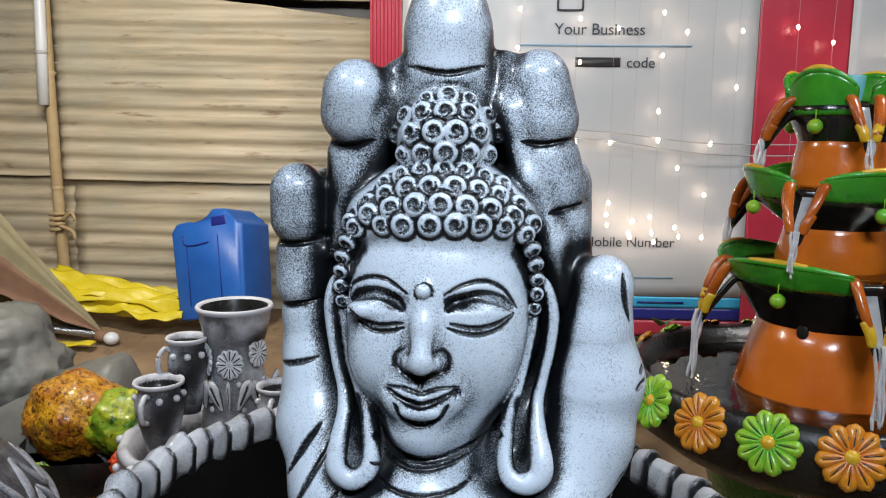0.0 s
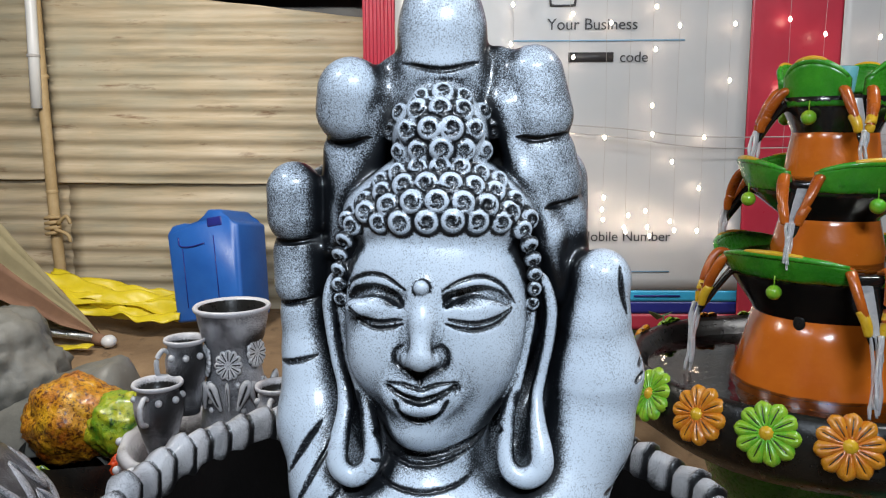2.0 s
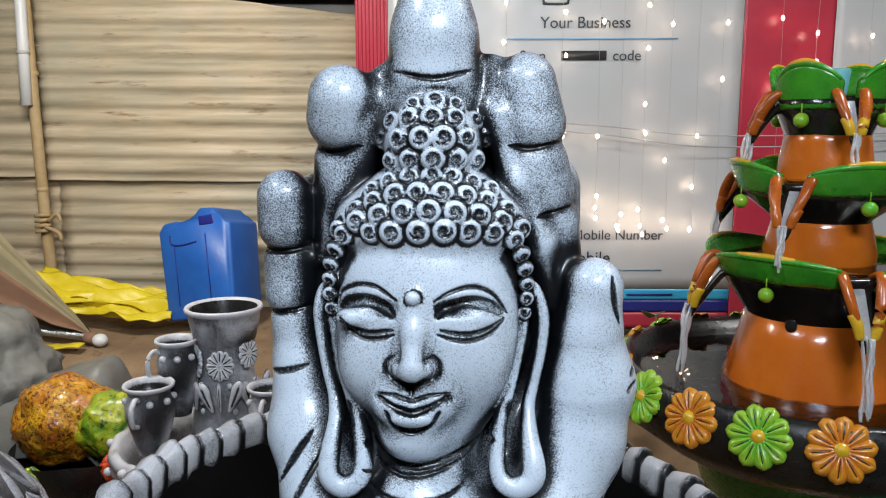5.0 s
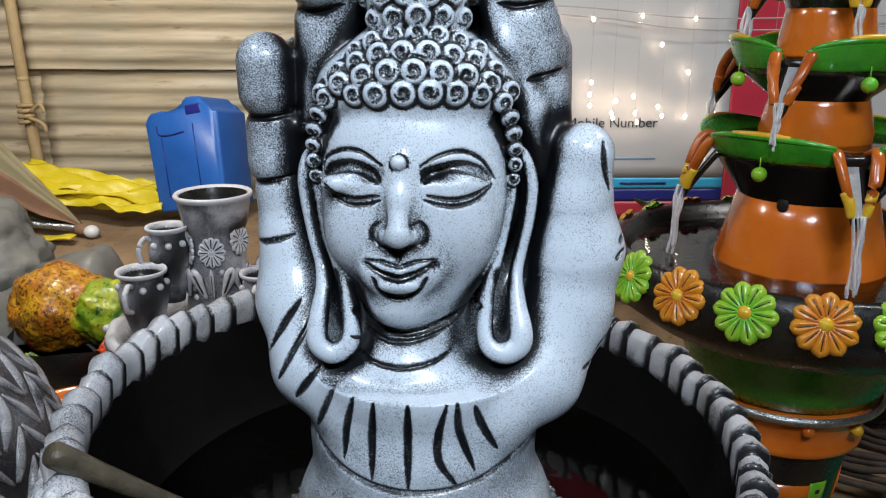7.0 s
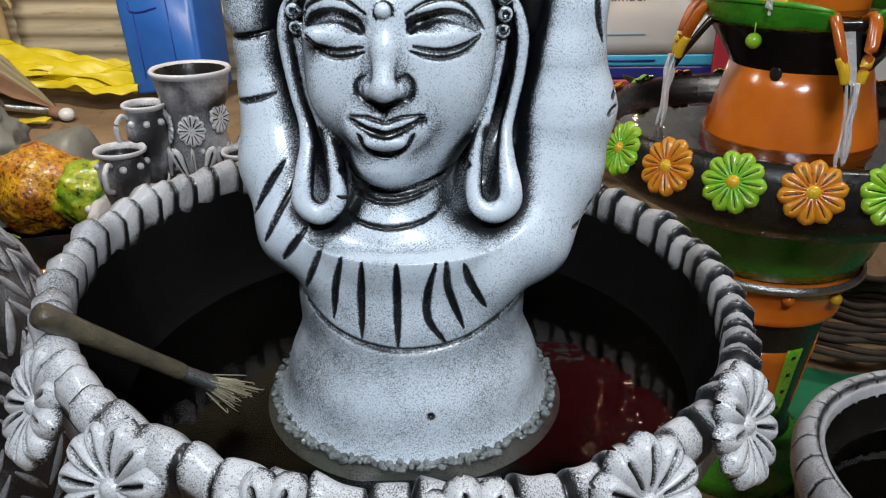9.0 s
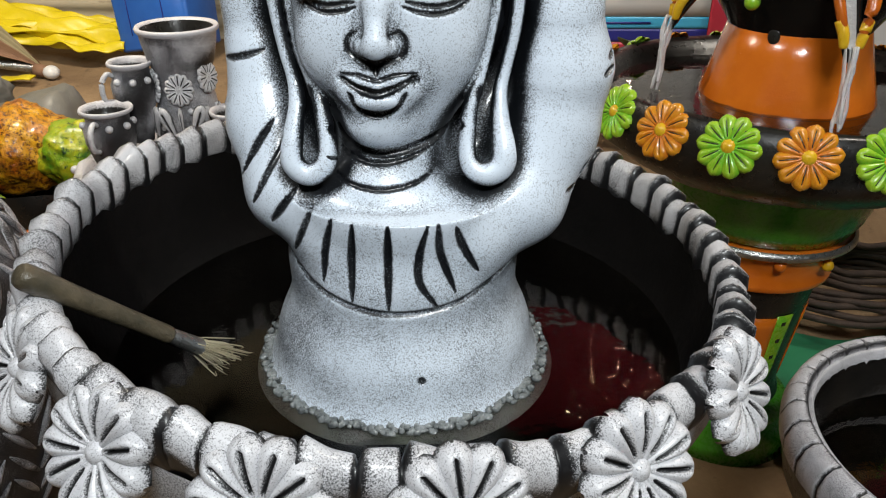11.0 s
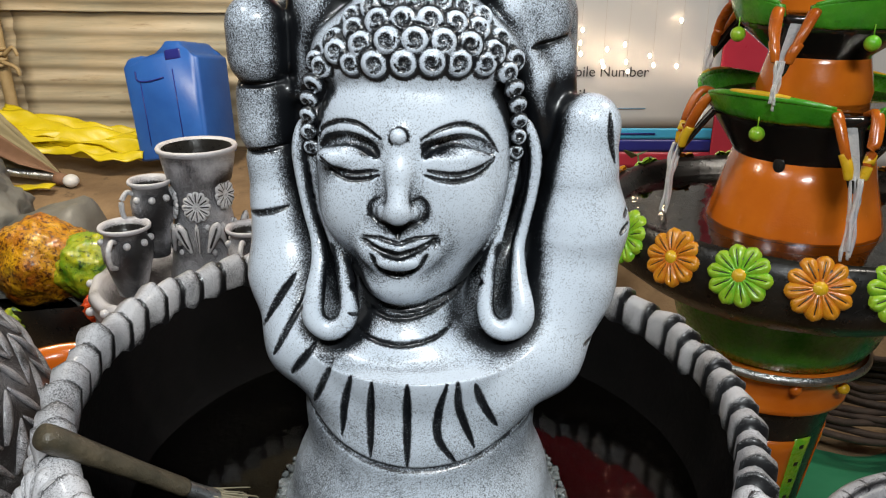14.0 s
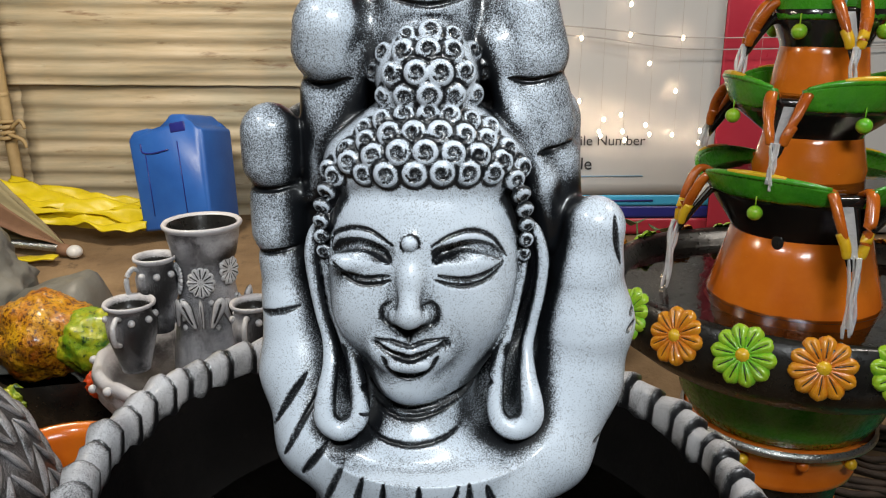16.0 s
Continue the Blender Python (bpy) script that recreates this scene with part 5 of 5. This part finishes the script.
part("body", lathe([(0.0005, -0.36), (0.09, -0.36), (0.15, -0.24), (0.17, -0.12), (0.15, 0.0), (0.12, 0.06), (0.115, 0.09), (0.128, 0.105), (0.130, 0.115), (0.120, 0.116), (0.105, 0.09), (0.11, 0.0), (0.12, -0.1), (0.0005, -0.2)], 56), ORANGE, clay)

# ---- big urn with a carved leaf pattern ----
urn = thing("carved_urn", "large grey urn carved with rows of overlapping leaf strokes", "urn", Matrix.Translation((-0.825, 1.06, -0.10)))
urn_prof = [(0.0005, -0.32), (0.12, -0.32), (0.19, -0.20), (0.235, -0.05), (0.245, 0.08), (0.235, 0.20), (0.20, 0.31), (0.15, 0.38), (0.11, 0.40), (0.115, 0.43), (0.10, 0.43), (0.09, 0.39), (0.0005, 0.37)]
silver_part("body", lathe(smooth_path(urn_prof, 5), 96), urn, lambda p: 0.9 + 0.3 * noise.noise(Vector(p) * 12), label="grey urn body")


def urn_radius(z):
    zs = [q[1] for q in urn_prof[1:9]]
    return float(np.interp(z, zs, [q[0] for q in urn_prof[1:9]]))


stroke = []
for row in range(11):
    z = -0.16 + 0.047 * row
    r = urn_radius(z)
    n = 30
    for k in range(n):
        sgn = 1 if k % 2 else -1
        t0 = 2 * math.pi * k / n
        pts = []
        for i in range(5):
            f = i / 4
            t, zz = t0 + sgn * 0.12 * (f - 0.5) * 1.5, z + 0.066 * f
            rr = urn_radius(zz) + 0.002
            pts.append((rr * math.cos(t), rr * math.sin(t), zz, 0.010 * math.sin(math.pi * (0.12 + 0.8 * f))))
        stroke.append(tube(pts, 0.006, 7, 2, 0.6))
silver_part("leaf_relief", joined(*stroke), urn, lambda p: 0.42 + 0.5 * max(0, noise.noise(Vector(p) * 40)), label="pale raised leaf strokes")["kind"] = "stuff"

# ---- blue can ----
CAN = Matrix.Translation((-0.845, 2.70, 0.110)) @ Matrix.Rotation(radians(-20), 4, "Z") @ Matrix.Rotation(radians(-9), 4, "X") @ Matrix.Rotation(radians(-10), 4, "Y")
can = thing("jerrycan", "scuffed blue plastic jerrycan leaning back against the wall", "jerrycan", CAN)


def can_form():
    front = [(-0.140, 0.0), (0.140, 0.0), (0.152, 0.322), (0.108, 0.338), (0.092, 0.376), (0.030, 0.384), (-0.004, 0.338), (-0.050, 0.330), (-0.066, 0.350), (-0.126, 0.346), (-0.152, 0.318)]
    bm = bmesh.new()
    a = [bm.verts.new((x, -0.085, z)) for x, z in front]
    b = [bm.verts.new((x, 0.085, z)) for x, z in front]
    bm.faces.new(a)
    bm.faces.new(b[::-1])
    for i in range(len(a)):
        j = (i + 1) % len(a)
        bm.faces.new((a[j], a[i], b[i], b[j]))
    bmesh.ops.bevel(bm, geom=bm.edges[:], offset=0.011, segments=3, affect="EDGES", profile=0.5)
    bm.verts.index_update()
    out = [v.co.copy() for v in bm.verts], [tuple(v.index for v in f.verts) for f in bm.faces]
    bm.free()
    return out


part("body", can_form(), BLUE, can)
# nothing is cut here: a proud navy slab paints in the opening's shade
part("grip_hole_patch", slab(0.024, 0.092, -0.0875, 0.0875, 0.318, 0.356, 0.010), NAVY, can, "navy patch painted in for the shaded opening below the grip")
part("cap", lathe([(0.0005, 0.03), (0.022, 0.03), (0.025, 0.025), (0.025, 0.0), (0.028, -0.01)], 24), WOOD, can, "brown screw cap", Matrix.Translation((-0.028, 0.0, 0.330)))
part("panel_line", joined(tube([(-0.10, -0.0865, 0.30), (-0.095, -0.0872, 0.27), (-0.05, -0.0868, 0.262), (0.01, -0.0868, 0.268)], 0.0028, 6, 4), tube([(-0.085, -0.0868, 0.26), (-0.082, -0.0868, 0.05)], 0.0016, 6, 1), tube([(0.05, -0.0868, 0.29), (0.052, -0.0868, 0.04)], 0.0016, 6, 1)), NAVY, can, "moulded seam lines")

# ---- folded parasol, yellow tarpaulin, grey sheeting ----
parasol = thing("folded_parasol", "folded brown and olive garden parasol lying on the dirt", "parasol")
tip, far = Vector((-1.215, 2.56, 0.065)), Vector((-1.80, 2.60, 0.10))
folds = []
for k in range(7):
    a = radians(20 + 140 * k / 6)
    spread = Vector((0.02 * math.cos(a), 0.10 * math.cos(a) * -1, 0.50 * math.sin(a)))
    nxt = radians(20 + 140 * (k + 1) / 6)
    spread2 = Vector((0.02 * math.cos(nxt), 0.10 * math.cos(nxt) * -1, 0.50 * math.sin(nxt)))

    def fn(u, v, s1=spread, s2=spread2, k=k):
        base = tip + (far - tip) * u
        edge = s1 + (s2 - s1) * v
        pinch = 1 - 0.28 * math.sin(math.pi * v) * (0.5 + 0.5 * u)
        return base + edge * (u**0.95) * 1.25 * pinch + Vector((0, 0, 0.012 * noise.noise(Vector((u * 6, v * 3, k)))))

    folds.append((k, thick(sheet(16, 8, fn), 0.003, (0, -0.6, 0.8))))
for k, vf in folds:
    part("canopy_fold", vf, CLOTH_BROWN if k in (0, 3, 4) else CLOTH_OLIVE, parasol, "brown cloth panel" if k in (0, 3, 4) else "olive cloth panel")
part("tip_knob", moved(blob(0.026, 0.026, 0.022, 16, 10), pose(-1.198, 2.55, 0.065)), PVC, parasol, "white plastic tip")
part("tip_collar", tube([(-1.212, 2.555, 0.066, 0.018), (-1.25, 2.56, 0.072, 0.022)], 0.02, 12, 2), CLOTH_BROWN, parasol)
part("pole", tube([(-1.25, 2.56, 0.075), (-2.1, 2.66, 0.14)], 0.014, 10, 1), METAL, parasol, "metal pole")

tarp = thing("yellow_tarpaulin", "bright yellow folded plastic tarpaulin lying in creases", "tarpaulin")


def tarp_fold(x0, x1, y, z, lift, seed):
    def fn(u, v):
        x = x0 + (x1 - x0) * u
        fold = 0.020 * math.sin(v * 9 + 3 * noise.noise(Vector((u * 3, seed, 0)))) * (0.4 + u)
        return (x, y - 0.10 * v + 0.05 * noise.noise(Vector((u * 2, v, seed))), z + lift * (1 - u) ** 1.3 * (1 - v * 0.6) + fold * 0.7 + 0.018 * noise.noise(Vector((u * 7, v * 5, seed + 3))) + 0.02 * (1 - v))

    return thick(sheet(40, 20, fn), 0.004)


part("fold", tarp_fold(-1.56, -0.97, 2.80, 0.135, 0.11, 1.0), TARP_YELLOW, tarp)
part("fold", tarp_fold(-1.40, -0.99, 2.75, 0.110, 0.05, 4.0), TARP_YELLOW, tarp)
part("fold", tarp_fold(-1.52, -1.04, 2.83, 0.150, 0.10, 7.0), TARP_YELLOW, tarp)
part("hem", thick(sheet(24, 4, lambda u, v: (-1.70 + 0.47 * u, 2.53 - 0.045 * v - 0.02 * u, 0.052 + 0.015 * u + 0.008 * noise.noise(Vector((u * 9, v, 2))))), 0.006), TARP_YELLOW, tarp, "yellow hem in front of the parasol")

sheeting = thing("grey_sheeting", "dusty grey plastic sheet draped over a pile", "sheet")
part("drape", thick(sheet(28, 20, lambda u, v: (-1.40 + 0.55 * u + 0.03 * noise.noise(Vector((u * 4, v * 3, 1))), 2.10 - 0.30 * v, -0.10 + (0.08 + 0.23 * u) * (math.sin(math.pi * min(v * 0.75 + 0.2, 1)) ** 0.6) * (1 if u < 0.88 else max(0, (1 - u) / 0.12) ** 0.5) + 0.02 * (1 - u) + 0.014 * noise.noise(Vector((u * 8, v * 6, 5))))), 0.005), GREY_SHEET, sheeting)
sack = thing("grey_sack", "dusty grey filled sack slumped against the pile", "sack", Matrix.Translation((-1.29, 2.02, 0.12)))
part("body", lumpy(0.21, 0.16, 0.19, 12.0, 0.16), GREY_SHEET, sack)

# ---- right side ground: green sheet, coil, weeds ----
tagged(part("green_sheet", thick(sheet(16, 12, lambda u, v: (0.75 + 0.75 * u, 1.22 + 0.56 * v, -0.375 + 0.01 * noise.noise(Vector((u * 4, v * 4, 0))) + (0.06 * max(0, v - 0.8)))), 0.006), GREEN_MAT, None), "flat green plastic sheet on the dirt", "sheet")
coil = thing("rope_coil", "heap of dark brown rope in loose coils", "rope coil", Matrix.Translation((1.10, 1.72, -0.25)))
rnd = random.Random(9)
for k in range(9):
    pts, R = [], 0.21 - 0.012 * k
    for i in range(15):
        t = 2 * math.pi * i / 14
        pts.append((R * 1.15 * math.cos(t) + rnd.uniform(-0.01, 0.01), R * 0.7 * math.sin(t) + rnd.uniform(-0.01, 0.01), 0.012 * k - 0.03 + rnd.uniform(-0.006, 0.006)))
    part("loop", tube(pts, 0.009, 8, 4), COIL, coil)
weed = thing("weed", "dusty broad-leaved green weed growing behind the fountain", "plant", Matrix.Translation((0.60, 2.20, ground_z(0.60, 2.20))))
for k in range(13):
    a, ln = radians(360 * k / 13 + rnd.uniform(-14, 14)), rnd.uniform(0.09, 0.16)
    hgt = rnd.uniform(0.14, 0.30)
    part("stem", tube([(0, 0, 0), (ln * 0.5 * math.cos(a), ln * 0.5 * math.sin(a), hgt * 0.7), (ln * math.cos(a), ln * math.sin(a), hgt)], 0.003, 6, 4), LEAF, weed)

    def fn(u, v, a=a, ln=ln, hgt=hgt):
        w = 0.036 * math.sin(math.pi * (0.06 + 0.92 * u)) ** 0.8 * (2 * v - 1)
        r = ln + 0.085 * u
        return (r * math.cos(a) - w * math.sin(a), r * math.sin(a) + w * math.cos(a), hgt - 0.03 * u * u + 0.35 * abs(w))

    part("leaf", thick(sheet(8, 6, fn), 0.0012), LEAF, weed)

# ---- bamboo post, white tube, rope knot ----
post = thing("bamboo_post", "dry bamboo post tied with rope in front of the sheet wall", "post", Matrix.Translation((0.055, 0, 0.025)))
part("cane", tube([(-1.60, 2.94, -0.05, 0.022), (-1.615, 2.94, 0.4, 0.021), (-1.62, 2.935, 0.85, 0.020), (-1.625, 2.935, 1.4, 0.020), (-1.63, 2.93, 2.38, 0.019)], 0.02, 14, 8), BAMBOO, post)
for z in (0.1, 0.52, 0.95, 1.4):
    part("node", lathe([(0.019, -0.008), (0.0245, 0.0), (0.019, 0.008)], 20), BAMBOO, post, "", Matrix.Translation((-1.612 - 0.008 * z, 2.9375, z)))
part("rope_knot", joined(*[tube([(-1.64, 2.915, 0.36 + 0.02 * i, 0.007), (-1.61, 2.905, 0.365 + 0.02 * i, 0.008), (-1.585, 2.92, 0.37 + 0.018 * i, 0.007)], 0.007, 8, 4) for i in range(4)], tube([(-1.59, 2.91, 0.40, 0.008), (-1.55, 2.90, 0.43, 0.007), (-1.535, 2.90, 0.40, 0.006)], 0.007, 8, 4), tube([(-1.60, 2.905, 0.38, 0.008), (-1.55, 2.90, 0.36, 0.007), (-1.54, 2.90, 0.33, 0.006)], 0.007, 8, 4)), BAMBOO, post, "rope knot with loose ends")
tubelight = thing("white_tube", "white plastic tube fixed upright beside the bamboo post", "tube", Matrix.Translation((0.078, 0, 0.027)))
part("body", tube([(-1.655, 2.905, 0.83), (-1.645, 2.905, 1.30), (-1.64, 2.905, 1.75)], 0.020, 16, 2), PVC, tubelight)
part("clip", lathe([(0.021, -0.006), (0.0235, -0.005), (0.0235, 0.005), (0.021, 0.006)], 20), WIRE, tubelight, "thin wire clip", Matrix.Translation((-1.652, 2.905, 1.02)))

# ---- payment banner ----
banner = thing("banner", "white and red printed vinyl banner hung before the wall", "banner", Matrix.Translation((0.054, 2.70, 0.045)))


def vinyl(x0, x1, z0, z1, y, wave=0.0015, nx=30, nz=30, ribs=0.0):
    return thick(sheet(nx, nz, lambda u, v: (lambda x, z: (x, y + wave * noise.noise(Vector((x * 1.3, z * 1.1, 0))) + ribs * math.sin(x * 2 * math.pi / 0.0125), z))(x0 + (x1 - x0) * u, z0 + (z1 - z0) * v)), 0.0015, (0, -1, 0))


part("white_field", vinyl(-0.275, 0.905, 0.172, 1.42, 0.0), WHITE_VINYL, banner)
part("red_margin", vinyl(-0.385, -0.277, 0.03, 1.42, 0.0, 0.0015, 90, 12, 0.0022), RED, banner, "ribbed red margin")
part("red_stripe", vinyl(0.907, 1.205, 0.03, 1.42, 0.0), RED, banner, "red stripe")
part("white_side", vinyl(1.207, 2.2, 0.03, 1.42, 0.0), WHITE_VINYL, banner, "white side panel")
part("red_header", vinyl(-0.385, 2.2, 1.422, 2.05, 0.0), RED, banner, "red header")
part("cyan_band", vinyl(-0.275, 0.905, 0.132, 0.170, 0.0, 0.0015, 30, 4), CYAN, banner, "sky blue band")
part("navy_band", vinyl(-0.275, 0.905, 0.088, 0.130, 0.0, 0.0015, 30, 4), NAVY, banner, "navy band")
part("red_foot", vinyl(-0.275, 0.905, 0.03, 0.086, 0.0, 0.0015, 30, 4), RED, banner, "red lower band")


def lettering(body, x, z, size, mat, parent, label=""):
    cu = bpy.data.curves.new("lettering", "FONT")
    cu.body, cu.size, cu.extrude = body, size, 0.0006
    ob = bpy.data.objects.new("lettering", cu)
    me = bpy.data.meshes.new_from_object(ob)
    bpy.data.objects.remove(ob)
    me.materials.append(mat)
    return put("lettering", me, parent, label, Matrix.Translation((x, -0.0036, z)) @ Matrix.Rotation(radians(90), 4, "X"))


lettering("Your Business", 0.232, 1.056, 0.0525, INK, banner, "dark printed words")
lettering("code", 0.475, 0.950, 0.0485, INK, banner, "dark printed word")
lettering("Scan", 0.165, 0.950, 0.0485, INK, banner, "dark printed word")
part("print_bar", slab(0.305, 0.455, -0.0038, -0.0030, 0.951, 0.982), INK, banner, "plain dark bar")
lettering("Mobile Number", 0.355, 0.345, 0.0485, INK, banner, "dark printed words")
lettering("Mobile", 0.325, 0.262, 0.060, INK, banner, "dark printed word")
part("rule", slab(0.12, 0.69, -0.0038, -0.0030, 1.018, 1.023), PALE_INK, banner, "thin blue rule")
part("rule", slab(0.30, 0.668, -0.0038, -0.0030, 0.236, 0.240), PALE_INK, banner, "thin blue rule")
part("print_bar", slab(0.55, 0.71, -0.0038, -0.0030, 0.147, 0.154), NAVY, banner, "plain small bar")
icon = sheet(24, 1, lambda u, v: (0.283 + (0.045 - 0.007 * v) * max(-1, min(1, 1.35 * math.cos(2 * math.pi * u))), -0.0036, 1.175 + (0.045 - 0.007 * v) * max(-1, min(1, 1.35 * math.sin(2 * math.pi * u)))))
part("icon_frame", thick(icon, 0.001, (0, -1, 0)), INK, banner, "plain rounded outline")

# ---- strings of small warm lights ----
STRANDS = (
    (0.115, (1.13, 1.005, 0.60)), (0.305, (1.10, 0.962, 0.70, 0.455)), (0.425, (1.07, 0.70, 0.50, 0.46, 0.425)),
    (0.575, (1.12, 0.985, 0.805, 0.71, 0.455, 0.40, 0.37)), (0.66, (1.06, 0.62, 0.42, 0.39)), (0.755, (0.70, 0.53, 0.385)), (0.83, (1.065, 0.885, 0.40, 0.36)),
    (1.02, (1.08, 0.86, 0.58)), (1.13, (1.03, 0.94, 0.75)), (1.30, (1.02, 0.80)), (0.50, (0.44, 0.40, 0.385)), (0.75, (1.55, 1.7, 1.86)), (0.62, (1.5, 1.62, 1.75, 1.9)), (0.9, (1.52, 1.66, 1.8)),
)
bulb = mesh_of("bulb", *blob(0.0052, 0.0052, 0.0075, 8, 6), BULB)
rnd = random.Random(21)
for x, zs in STRANDS:
    x, zs = x + 0.054, [q + 0.045 for q in zs]
    st = thing("string_light", "thin hanging wire with small warm glowing bulbs", "string light", group="lights before the banner")
    y = 2.66 + rnd.uniform(-0.015, 0.01)
    part("wire", tube([(x + rnd.uniform(-0.004, 0.004), y, 2.40 - (2.40 - min(zs)) * i / 6) for i in range(7)], 0.0006, 5, 3), WIRE, st)
    for z in zs:
        put("bulb", bulb, st, "warm glowing bulb", pose(x + rnd.uniform(-0.012, 0.012), y - 0.008, z))
for dz in (0.0, -0.028):
    w = thing("line_wire", "thin grey wire drawn across before the banner", "wire")
    part("strand", tube([(-0.30, 2.69, 0.835 + dz), (0.47, 2.655, 0.78 + dz), (0.95, 2.655, 0.745 + dz * 1.3), (2.2, 2.69, 0.775 + dz)], 0.0022, 6, 8), WIRE, w)
